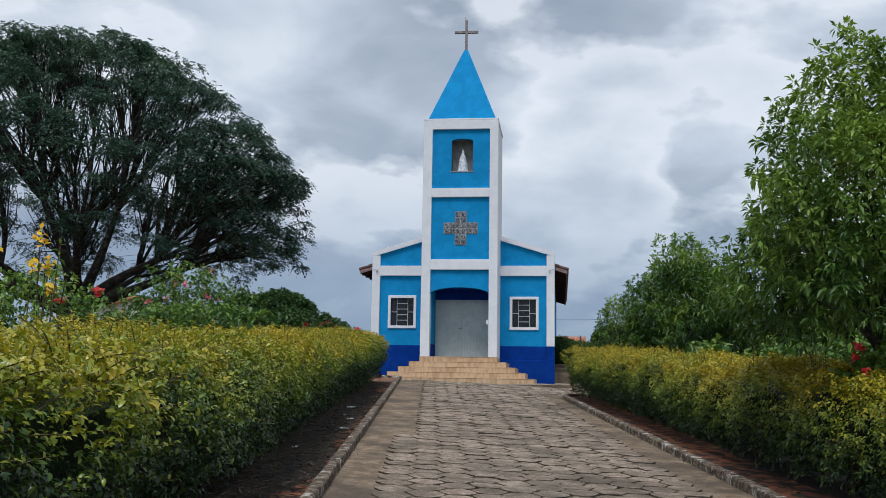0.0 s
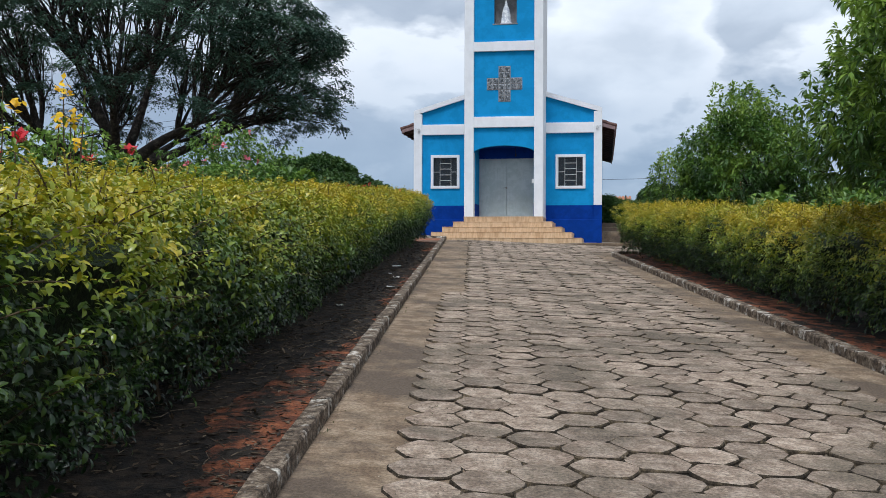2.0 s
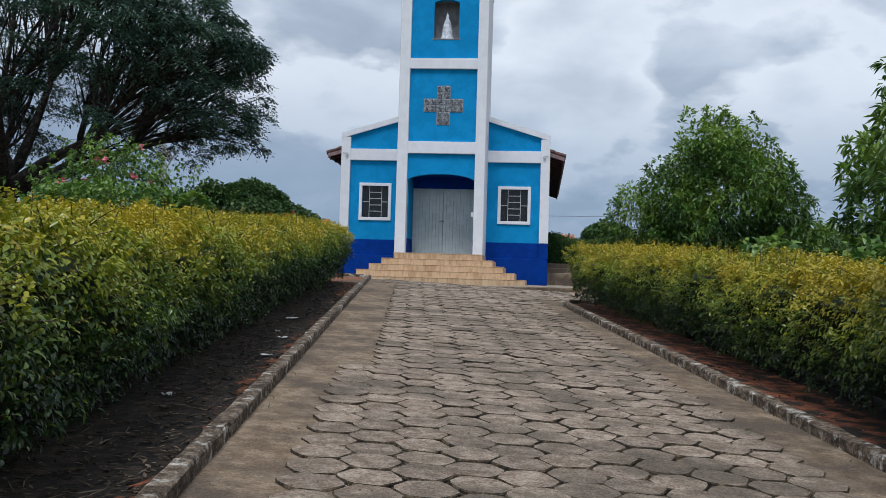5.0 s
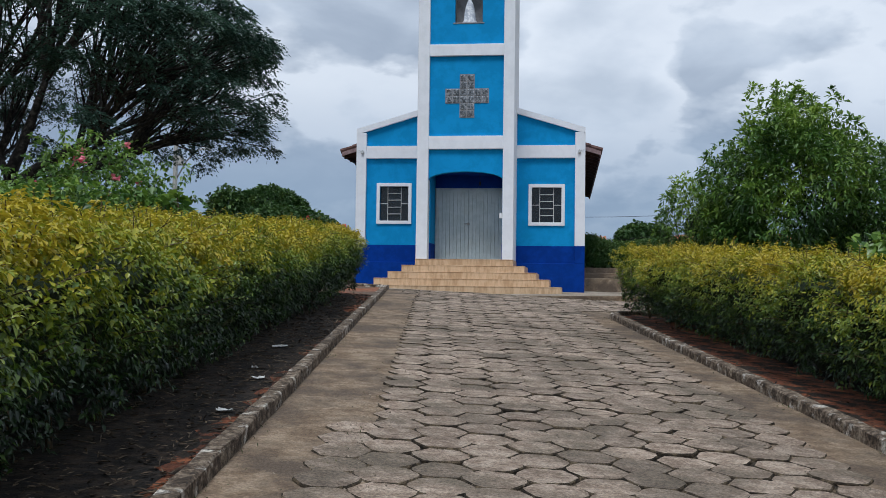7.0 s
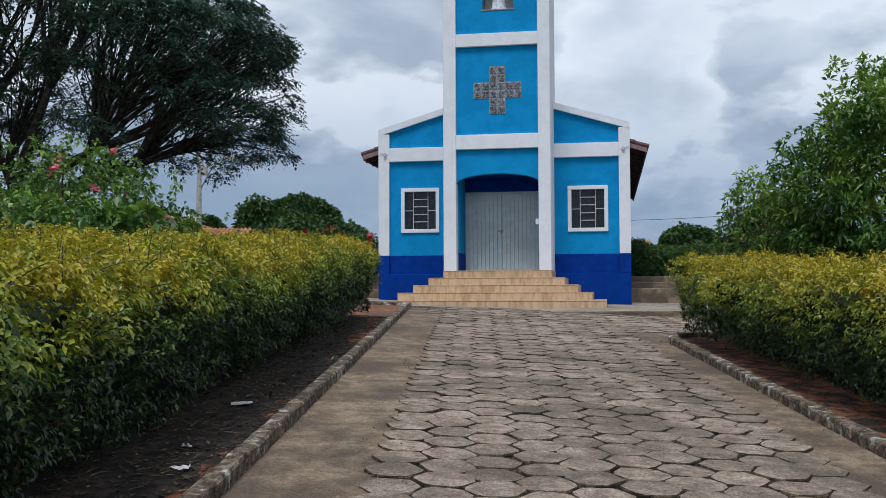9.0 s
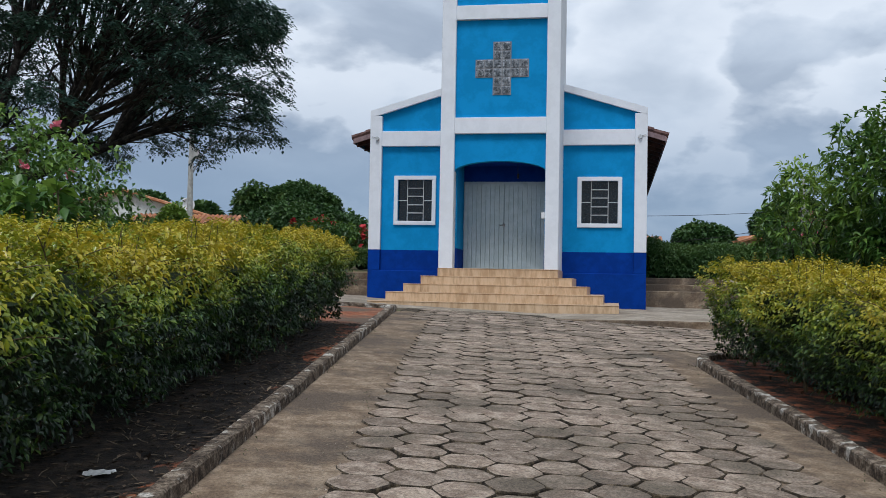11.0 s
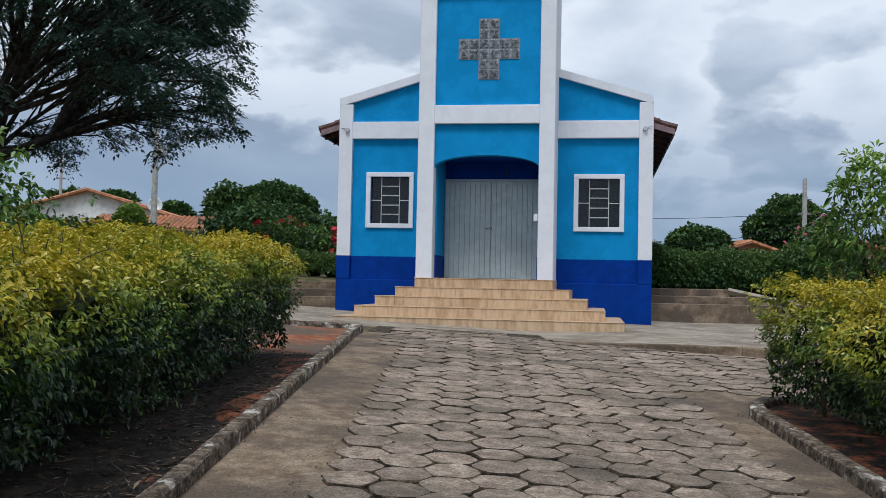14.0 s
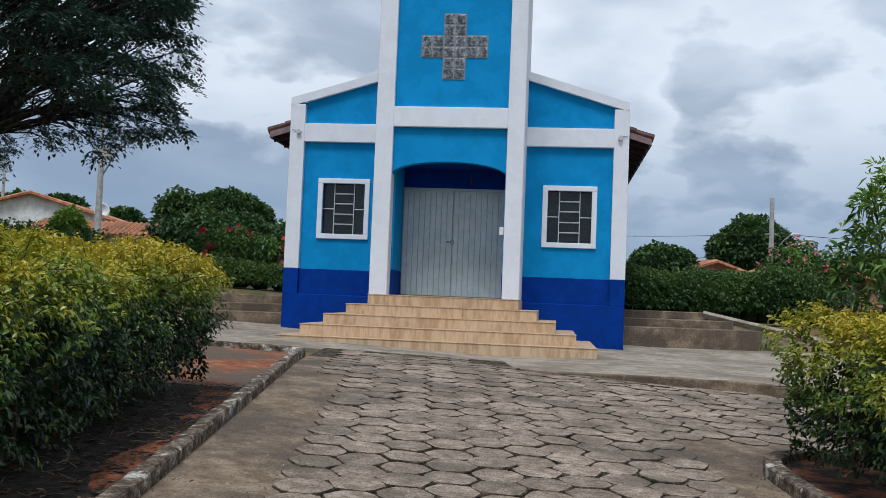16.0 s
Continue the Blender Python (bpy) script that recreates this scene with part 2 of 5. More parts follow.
M["twig"] = material("brown_stem", [(0.3, (0.05, 0.035, 0.02)), (0.7, (0.11, 0.08, 0.045))], 12, 0.9, 0.3)
# for added hedge fillers: the dark of a shaded inside put into colour
M["core"] = material("shaded_core", [(0.3, (0.006, 0.013, 0.005)), (0.55, (0.014, 0.028, 0.009)), (0.75, (0.026, 0.045, 0.014))], 28, 0.95, 0.9, 40)
# near-black lowest stops put the hedge's inner and lower shade into leaf colour
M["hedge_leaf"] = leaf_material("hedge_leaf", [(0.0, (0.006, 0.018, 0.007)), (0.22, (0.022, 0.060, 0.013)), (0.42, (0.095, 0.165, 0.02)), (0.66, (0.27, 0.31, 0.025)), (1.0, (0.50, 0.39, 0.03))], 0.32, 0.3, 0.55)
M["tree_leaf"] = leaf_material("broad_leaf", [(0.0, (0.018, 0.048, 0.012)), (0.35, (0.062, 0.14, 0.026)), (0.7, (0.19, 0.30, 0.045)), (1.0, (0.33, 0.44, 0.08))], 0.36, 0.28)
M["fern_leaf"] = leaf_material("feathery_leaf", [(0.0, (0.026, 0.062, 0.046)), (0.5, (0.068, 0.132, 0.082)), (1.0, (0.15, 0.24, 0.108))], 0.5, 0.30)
M["far_leaf"] = leaf_material("dense_leaf", [(0.0, (0.018, 0.046, 0.015)), (0.5, (0.046, 0.104, 0.026)), (1.0, (0.12, 0.19, 0.045))], 0.5, 0.25)
M["red"] = leaf_material("red_petal", [(0.0, (0.55, 0.02, 0.03)), (1.0, (0.75, 0.07, 0.08))], 0.5, 0.3)
M["pink"] = leaf_material("pink_petal", [(0.0, (0.62, 0.10, 0.16)), (1.0, (0.78, 0.24, 0.30))], 0.5, 0.3)
M["yellow"] = leaf_material("yellow_petal", [(0.0, (0.75, 0.42, 0.01)), (1.0, (0.85, 0.58, 0.02))], 0.5, 0.3)
M["steel"] = material("dull_metal", [(0.3, (0.20, 0.20, 0.20)), (0.7, (0.30, 0.30, 0.30))], 12, 0.45, 0.1, 40, metal=0.7)
M["cross"] = material("weathered_wood_grey", [(0.3, (0.20, 0.17, 0.16)), (0.7, (0.30, 0.26, 0.25))], 10, 0.8, 0.2)
M["pole"] = material("pole_concrete", [(0.3, (0.32, 0.31, 0.29)), (0.7, (0.44, 0.43, 0.40))], 5, 0.85, 0.2, 30)
M["niche"] = material("niche_grey", [(0.3, (0.20, 0.20, 0.21)), (0.7, (0.27, 0.27, 0.28))], 6, 0.8, 0.1)
M["statue"] = material("statue_plaster", [(0.35, (0.45, 0.48, 0.54)), (0.6, (0.68, 0.70, 0.73)), (0.8, (0.78, 0.79, 0.80))], 9, 0.6, 0.1)
M["plaster"] = material("off_white_plaster", [(0.3, (0.58, 0.57, 0.54)), (0.7, (0.72, 0.71, 0.68))], 3, 0.8, 0.1, 40, (0.45, 0.42, 0.38), 0.8, (0.5, 0.75))
M["brick"] = material("bare_brick_wall", [(0.3, (0.33, 0.16, 0.10)), (0.7, (0.45, 0.24, 0.15))], 6, 0.9, 0.3, 30)
M["paper"] = material("dirty_paper", [(0.3, (0.55, 0.54, 0.52)), (0.7, (0.72, 0.71, 0.69))], 20, 0.8, 0.2)
M["plastic"] = material("white_plastic", [(0.3, (0.72, 0.73, 0.74)), (0.7, (0.8, 0.8, 0.8))], 15, 0.4, 0.0)
M["dark"] = material("unlit_interior", [(0.3, (0.05, 0.05, 0.05)), (0.7, (0.08, 0.08, 0.08))], 4, 0.9, 0.1)
M["black"] = material("black_rubber", [(0.3, (0.015, 0.015, 0.015)), (0.7, (0.03, 0.03, 0.03))], 8, 0.7, 0.1)


def glass_material(name, tint, rough):
    m = bpy.data.materials.new(name)
    m.use_nodes = True
    b = m.node_tree.nodes["Principled BSDF"]
    b.inputs["Base Color"].default_value = (*tint, 1)
    b.inputs["Transmission Weight"].default_value = 0.9
    b.inputs["Roughness"].default_value = rough
    b.inputs["IOR"].default_value = 1.45
    return m


M["glass"] = glass_material("smoky_glass", (0.10, 0.115, 0.125), 0.12)
M["glass_block"] = material("moulded_glass_block", [(0.3, (0.09, 0.105, 0.12)), (0.5, (0.20, 0.22, 0.245)), (0.7, (0.40, 0.42, 0.45))], 16, 0.18, 0.3, 30, spread=0.18, gloss=0.8)


# ---------------------------------------------------------------- mesh tools
class Geo:
    """Vertices and faces of one mesh."""

    def __init__(self):
        self.v, self.f = [], []

    def add(self, verts, faces):
        n = len(self.v)
        self.v += [tuple(p) for p in verts]
        self.f += [tuple(i + n for i in f) for f in faces]
        return self

    def box(self, x0, x1, y0, y1, z0, z1, b=0.008):
        """A box with chamfered edges."""
        c = np.array([(x0 + x1) / 2, (y0 + y1) / 2, (z0 + z1) / 2])
        h = np.array([abs(x1 - x0), abs(y1 - y0), abs(z1 - z0)]) / 2
        b = min(b, h.min() * 0.45)
        vs, at = [], {}
        for s in [(i, j, k) for i in (-1, 1) for j in (-1, 1) for k in (-1, 1)]:
            for a in range(3):
                p = (h - b) * np.array(s)
                p[a] = h[a] * s[a]
                at[s, a] = len(vs)
                vs.append(c + p)
        fs = []

        def sg(a, sa, q, sq, r, sr):
            s = [0, 0, 0]
            s[a], s[q], s[r] = sa, sq, sr
            return tuple(s)

        for a in range(3):
            q, r = (a + 1) % 3, (a + 2) % 3
            for sa in (-1, 1):
                fs.append([at[sg(a, sa, q, i, r, j), a] for i, j in ((-1, -1), (1, -1), (1, 1), (-1, 1))])
                for sq in (-1, 1):
                    fs.append([at[sg(a, sa, q, sq, r, -1), a], at[sg(a, sa, q, sq, r, 1), a],
                               at[sg(a, sa, q, sq, r, 1), q], at[sg(a, sa, q, sq, r, -1), q]])
        for s in [(i, j, k) for i in (-1, 1) for j in (-1, 1) for k in (-1, 1)]:
            fs.append([at[s, 0], at[s, 1], at[s, 2]])
        good = []
        for f in fs:
            p = [vs[i] for i in f]
            n = np.cross(p[1] - p[0], p[2] - p[0])
            good.append(f if n @ (sum(p) / len(p) - c) > 0 else f[::-1])
        return self.add(vs, good)

    def prism(self, outline, y0, y1):
        """An (x, z) outline, counter-clockwise as seen from -y, drawn out from y0 to y1."""
        n = len(outline)
        vs = [(x, y0, z) for x, z in outline] + [(x, y1, z) for x, z in outline]
        fs = [tuple(range(n)), tuple(range(2 * n - 1, n - 1, -1))]
        fs += [(i, i + n, (i + 1) % n + n, (i + 1) % n) for i in range(n)]
        return self.add(vs, fs)

    def tube(self, pts, radii, sides=6, cap=True):
        pts = [np.array(p, float) for p in pts]
        ref = np.array([0.31, 0.17, 0.93])
        rings, vs, fs = [], [], []
        for i, p in enumerate(pts):
            d = pts[min(i + 1, len(pts) - 1)] - pts[max(i - 1, 0)]
            d = d / (np.linalg.norm(d) + 1e-9)
            a = np.cross(d, ref)
            if np.linalg.norm(a) < 0.1:
                a = np.cross(d, np.array([1.0, 0, 0]))
            a /= np.linalg.norm(a)
            c = np.cross(d, a)
            rings.append(len(vs))
            for k in range(sides):
                w = 2 * math.pi * k / sides
                vs.append(p + radii[i] * (a * math.cos(w) + c * math.sin(w)))
        for r0, r1 in zip(rings, rings[1:]):
            for k in range(sides):
                fs.append((r0 + k, r0 + (k + 1) % sides, r1 + (k + 1) % sides, r1 + k))
        if cap:
            fs.append(tuple(range(rings[-1], rings[-1] + sides)))
            fs.append(tuple(range(rings[0] + sides - 1, rings[0] - 1, -1)))
        return self.add(vs, fs)

    def wall(self, xs, zs, holes, y0, y1):
        """A wall over the grid xs x zs, front at y0 and back at y1, with the cells in holes left open."""
        solid = {(i, j) for i in range(len(xs) - 1) for j in range(len(zs) - 1)} - set(holes)
        for i, j in sorted(solid):
            a, b, c, d = xs[i], xs[i + 1], zs[j], zs[j + 1]
            self.add([(a, y0, c), (b, y0, c), (b, y0, d), (a, y0, d)], [(0, 1, 2, 3)])
            self.add([(a, y1, c), (b, y1, c), (b, y1, d), (a, y1, d)], [(3, 2, 1, 0)])
            for di, dj, p, q in ((-1, 0, (a, c), (a, d)), (1, 0, (b, d), (b, c)), (0, -1, (b, c), (a, c)), (0, 1, (a, d), (b, d))):
                if (i + di, j + dj) not in solid:
                    self.add([(p[0], y0, p[1]), (q[0], y0, q[1]), (q[0], y1, q[1]), (p[0], y1, p[1])], [(0, 1, 2, 3)])
        return self

    def mesh(self, name):
        me = bpy.data.meshes.new(name)
        me.from_pydata([tuple(map(float, p)) for p in self.v], [], self.f)
        me.update()
        return me


def part(name, geo, mat, parent=None, label=""):
    me = geo if isinstance(geo, bpy.types.Mesh) else geo.mesh(name)
    if not me.materials:
        me.materials.append(M[mat])
    ob = new(name, me)
    if parent is not None:
        ob.parent = parent
    if label:
        ob["label"] = label
    return ob


def thing(name, m, label, category, group="", kind=""):
    ob = new(name)
    ob.empty_display_size = 0.2
    ob.matrix_world = m
    return tagged(ob, label, category, group, kind)


def smooth(ob):
    ob.data.polygons.foreach_set("use_smooth", [True] * len(ob.data.polygons))
    return ob


def raw_mesh(name, verts, faces, tint=None):
    """A mesh from arrays of vertices and triangles, with one tint for each vertex."""
    me = bpy.data.meshes.new(name)
    me.vertices.add(len(verts))
    me.vertices.foreach_set("co", np.ascontiguousarray(verts, np.float32).ravel())
    k = faces.shape[1]
    me.loops.add(faces.size)
    me.loops.foreach_set("vertex_index", faces.ravel().astype(np.int32))
    me.polygons.add(len(faces))
    me.polygons.foreach_set("loop_start", np.arange(0, faces.size, k, dtype=np.int32))
    me.update(calc_edges=True)
    if tint is not None:
        me.attributes.new("tint", "FLOAT", "POINT").data.foreach_set("value", np.ascontiguousarray(tint, np.float32))
    return me


def unit(a):
    return a / (np.linalg.norm(a, axis=-1, keepdims=True) + 1e-9)


LEAF_F = np.array([(0, 1, 4), (1, 2, 4), (0, 4, 3), (4, 2, 3)])


def leaf_arrays(P, D, N, L, width, tint, droop=0.15, fold=0.12, plain=False):
    """Pointed leaves folded along the midrib: root P, way D, upper side N, length L."""
    D = unit(D)
    S = unit(np.cross(D, N))
    U = np.cross(S, D)
    L = L[:, None]
    W = L * width
    tip = P + D * L - np.array([0, 0, 1]) * L * droop
    mid = P + D * L * 0.48 - U * L * fold * 0.5
    if plain:
        v = np.stack([P, mid + S * W, tip, mid - S * W], 1).reshape(-1, 3)
        f = (np.arange(len(P))[:, None, None] * 4 + np.array([(0, 1, 2), (0, 2, 3)])[None]).reshape(-1, 3)
        return v, f, np.repeat(tint, 4)
    v = np.stack([P, mid + S * W + U * L * fold, tip, mid - S * W + U * L * fold, mid], 1).reshape(-1, 3)
    f = (np.arange(len(P))[:, None, None] * 5 + LEAF_F[None]).reshape(-1, 3)
    return v, f, np.repeat(tint, 5)


CURL_F = np.array([(0, 1, 6), (0, 6, 3), (1, 2, 7), (1, 7, 6), (3, 6, 7), (3, 7, 4), (2, 5, 7), (7, 5, 4)])


def curled_leaves(P, D, N, L, width, tint):
    """Oval leaves with a folded midrib and a tip that curls down."""
    D = unit(D)
    S = unit(np.cross(D, N))
    U = np.cross(S, D)
    L = L[:, None]
    W = L * width

    def spine(s):
        return P + D * L * (s - 0.12 * s ** 3) - U * L * (0.34 * s * s - 0.10 * s)

    a, b = spine(0.30), spine(0.66)
    rise = U * L * 0.07
    v = np.stack([P, a + S * W + rise, b + S * W * 0.86 + rise, a - S * W + rise, b - S * W * 0.86 + rise, spine(1.0), a, b], 1).reshape(-1, 3)
    f = (np.arange(len(P))[:, None, None] * 8 + CURL_F[None]).reshape(-1, 3)
    return v, f, np.repeat(tint, 8)


def join_arrays(sets):
    vs, fs, ts, n = [], [], [], 0
    for v, f, t in sets:
        vs.append(v), fs.append(f + n), ts.append(t)
        n += len(v)
    return np.concatenate(vs), np.concatenate(fs), np.concatenate(ts)


rng = np.random.default_rng(7)


def wave(p, s, seed=0.0):
    """Smooth noise of points, in about -1 to 1."""
    return np.array([noise.noise((q[0] * s + seed, q[1] * s - seed, q[2] * s + 2 * seed)) for q in p])


# ---------------------------------------------------------------- ground
def across(x, y):
    far = min(max((y - 38.0) / 18.0, 0.0), 1.0)
    return -0.04 * (min(max(x, -15.0), 7.0) - 0.5) * (1 - 0.6 * far) - 0.08 * far * min(max(x - 8.0, 0.0), 20.0)


def along(y):
    if y < -20:
        return -1.2
    if y < 28:
        return 0.06 * y
    if y < 36.5:
        return 1.68 + 0.008 * (y - 28)
    if y < 38:
        return 1.748 + (y - 36.5) * 0.468
    if y < 90:
        return 2.45 + 0.03 * (y - 38)
    return 4.01


def land(x, y):
    return along(y) + across(x, y)


def sheet(name, xs_of_y, ys, lift, mat, columns=4, parent=None):
    """A sheet that follows the land between two edges, given for each y."""
    g = Geo()
    rows = []
    for y in ys:
        a, b = xs_of_y(y)
        rows.append([(a + (b - a) * i / columns, y) for i in range(columns + 1)])
    g.add([(x, y, land(x, y) + (lift(x, y) if callable(lift) else lift)) for r in rows for x, y in r],
          [(j * (columns + 1) + i, j * (columns + 1) + i + 1, (j + 1) * (columns + 1) + i + 1, (j + 1) * (columns + 1) + i)
           for j in range(len(rows) - 1) for i in range(columns)])
    return part(name, g, mat, parent)


gx = [-2500, -600, -150, -60, -30, -15, -8, -4, -2, 0, 2, 3.5, 5, 8, 14, 28, 45, 90, 200, 700, 2500]
gy = [-2500, -600, -150, -60, -20, -8, 0, 8, 16, 22, 28, 32, 36.5, 38, 44, 50, 56, 70, 90, 140, 300, 900, 2500]
g = Geo()
g.add([(x, y, land(x, y) - 0.03) for y in gy for x in gx],
      [(j * len(gx) + i, j * len(gx) + i + 1, (j + 1) * len(gx) + i + 1, (j + 1) * len(gx) + i)
       for j in range(len(gy) - 1) for i in range(len(gx) - 1)])
tagged(part("ground", g, "ground"), "grassy earth ground sloping up past the church", "ground", kind="structure")


def kerb_left_x(y):
    return -0.89 + 0.0475 * y


def kerb_right_x(y):
    return 3.45 + 0.032 * y


def paved_left_x(y):
    return -0.28 + 0.046 * y if y < 26 else 0.92


def paved_right_x(y):
    return 2.80 + 0.039 * y if y < 22.5 else 9.6


ysteps = [-12, -6, -2, 0, 2, 4, 6, 8, 10, 12, 14, 16, 18, 20, 22, 23, 24]
tagged(sheet("road", lambda y: (kerb_left_x(y), kerb_right_x(y) + 0.03), ysteps, 0.013, "joint"),
       "drive bedding of sand and mortar between the pavers", "road", kind="structure")
tagged(sheet("road_2", lambda y: (kerb_left_x(y), 14.0), [24, 25, 26, 27, 28, 29, 30, 31], 0.013, "joint", 10),
       "paved forecourt bed in front of the church", "road", kind="structure")
tagged(sheet("pavement", lambda y: (kerb_left_x(y) + 0.0, paved_left_x(y) + 0.22 + 0.10 * math.sin(y * 1.7)), [i * 0.5 - 12 for i in range(83)], 0.021, "concrete"),
       "worn concrete gutter strip beside the kerb", "pavement", kind="structure")
tagged(sheet("pavement_2", lambda y: (2.80 + 0.039 * y - 0.24 + 0.10 * math.sin(y * 2.1), kerb_right_x(y) + (0.03 if y < 22.6 else 5.5)), [i * 0.5 - 12 for i in range(75)], 0.021, "concrete"),
       "worn concrete gutter strip along the drive", "pavement", kind="structure")

# ---------------------------------------------------------------- terrace, beds and kerbs
def terrace_front(x):
    return 29.3 if x < 3.4 else 29.3 - 0.42 * (x - 3.4)


g = Geo()
txs = [0.2, 1.0, 2.0, 2.55, 2.75, 3.2, 3.6, 4.4, 5.2, 6.0, 7.0, 8.5, 10.0, 12.0]
tv, tf = [], []
for x in txs:
    f = terrace_front(x) + (1.35 if x < 2.6 else 0.5 if x < 3.3 else 0.0)
    lift = 0.012 + 0.14 * min(max((x - 3.2) / 2.4, 0), 1)
    for y in (f, f + 0.02, 31, 33, 35, 36.6):
        tv.append((x, y if y > f else f, land(x, max(y, f)) + lift))
    tv.append((x, f, land(x, f) - 0.1))
for i in range(len(txs) - 1):
    for j in range(5):
        tf.append((i * 7 + j, (i + 1) * 7 + j, (i + 1) * 7 + j + 1, i * 7 + j + 1))
    tf.append((i * 7 + 6, (i + 1) * 7 + 6, (i + 1) * 7, i * 7))
g.add(tv, tf)
tagged(part("pavement_3", g, "slab"), "pale concrete terrace round the church with a rough edge", "terrace", kind="structure")
tagged(sheet("pavement_4", lambda y: (-9.0, 0.24), [29.2, 30, 31, 32, 33, 34, 35, 36, 36.6], 0.018, "slab", 6),
       "pale concrete terrace beside the church", "terrace", kind="structure")

# beds of soil under the hedges
tagged(sheet("flower_bed", lambda y: (-3.2, kerb_left_x(y) - 0.1), [-12 + i for i in range(38)] + [25.6], lambda x, y: 0.05, "soil", 8),
       "dark soil bed with dry leaf litter under the hedge", "soil", kind="structure")
tagged(sheet("flower_bed_2", lambda y: (-3.2, kerb_left_x(y) - 0.1), [25.6, 26.2, 27, 28, 28.9], 0.055, "red_soil", 8),
       "bare red soil at the end of the hedge", "soil", kind="structure")


def spill_width(y):
    """Red earth washed against the kerb, wider in places and gone in others."""
    return max(0.02, 0.10 + 0.22 * noise.noise((y * 0.55, 3.1, 0.0)) + 0.12 * noise.noise((y * 2.3, 7.7, 0.0)) + 0.10 * noise.noise((y * 6.1, 1.7, 0.0)) + max(0.0, (y - 22.0) * 0.05) + 0.38 * math.exp(-((y - 6.6) / 1.6) ** 2))


tagged(sheet("flower_bed_4", lambda y: (kerb_left_x(y) - 0.1 - spill_width(y), kerb_left_x(y) - 0.1), [4 + i * 0.12 for i in range(181)],
             lambda x, y: 0.049 + 0.012 * min(1.0, max(0.0, (x - kerb_left_x(y) + 0.1 + spill_width(y)) * 9)), "spill", 5),
       "strip of crumbled red earth along the kerb", "soil", kind="structure")
tagged(sheet("flower_bed_3", lambda y: (kerb_right_x(y) + 0.1, 7.0), [-12 + i for i in range(35)] + [23.4], 0.06, "soil", 6),
       "dark soil bed under the clipped hedge", "soil", kind="structure")


tagged(sheet("flower_bed_5", lambda y: (kerb_right_x(y) + 0.1, kerb_right_x(y) + 0.14 + spill_width(y + 31.0) * 0.6), [9 + i * 0.12 for i in range(120)],
             lambda x, y: 0.066, "spill", 4), "strip of crumbled red earth along the curving kerb", "soil", kind="structure")
tagged(sheet("flower_bed_6", lambda y: (4.32 + 0.75 * (1 - math.sqrt(max(0.0, 1 - ((y - 23.35) / 0.95) ** 2))), 7.0), [23.4, 23.6, 23.8, 24.0, 24.12, 24.2], 0.06, "spill", 6),
       "bare red earth inside the curved kerb", "soil", kind="structure")


def kerb_piece(a, b, w, h, seed):
    """A worn kerb stone from a to b: front edge on the line, rounded top."""
    r = random.Random(seed)
    d = Vector((b[0] - a[0], b[1] - a[1], 0)).normalized()
    s = Vector((-d.y, d.x, 0)) * w
    g = Geo()
    n = 5
    h0, h1 = h if isinstance(h, tuple) else (h, h)
    vs = []
    for i in range(n + 1):
        t = (0.006 + 0.988 * i / n)
        x, y = a[0] + (b[0] - a[0]) * t, a[1] + (b[1] - a[1]) * t
        hh = h0 + (h1 - h0) * t
        prof = [(0.0, -0.06), (0.0, hh - 0.016), (0.10, hh), (0.90, hh), (1.0, hh - 0.016), (1.0, -0.06)]
        for u, z in prof:
            jx, jz = r.uniform(-0.007, 0.007) * (z > 0), r.uniform(-0.007, 0.004) * (z > 0)
            vs.append((x + s.x * u + jx * s.x / abs(w), y + s.y * u + jx * s.y / abs(w), land(x, y) + z + jz))
    k = len(prof)
    fs = [(i * k + j, i * k + j + 1, (i + 1) * k + j + 1, (i + 1) * k + j) for i in range(n) for j in range(k - 1)]
    fs += [tuple(range(k))[::-1], tuple(n * k + j for j in range(k))]
    if w > 0:
        fs = [f[::-1] for f in fs]
    return g.add(vs, fs)


def kerb_line(name, points, w, h, label, seed, mat="kerb"):
    top = thing(name, Matrix(), label, "kerb", kind="structure")
    for i, (a, b) in enumerate(zip(points, points[1:])):
        part("kerb_stone", kerb_piece(a, b, w, (h(a[0]), h(b[0])) if callable(h) else h, seed + i), mat, top)
    return top


kerb_line("kerb", [(kerb_left_x(y), y) for y in [-9 + 0.98 * i for i in range(39)]] + [(0.46, 28.95), (0.30, 29.12)] + [(0.3 - 0.9 * i, 29.14 + 0.01 * i) for i in range(1, 9)],
          0.115, 0.12, "weathered concrete kerb with flaking white paint beside the hedge bed", 10)
curve = [(4.20 + 0.75 * (1 - math.cos(a)), 23.35 + 0.95 * math.sin(a)) for a in [radians(18 * i) for i in range(1, 6)]]
kerb_line("kerb_2", [(kerb_right_x(y), y) for y in [-9 + 1.0 * i for i in range(33)]] + [(4.2, 23.35)] + curve + [(5.0 + 1.0 * i, 24.3 + 0.03 * i) for i in range(1, 6)],
          -0.13, 0.12, "weathered concrete kerb curving round the hedge end", 80)

kerb_line("kerb_3", [(x, terrace_front(x) - 0.03) for x in (3.3, 4.1, 4.9, 5.7, 6.5, 7.4, 8.4, 9.5, 10.7, 12.0)], 0.12, lambda x: 0.022 + 0.14 * min(max((x - 3.2) / 2.4, 0), 1),
          "rough dark concrete edge of the terrace", 140, "concrete")

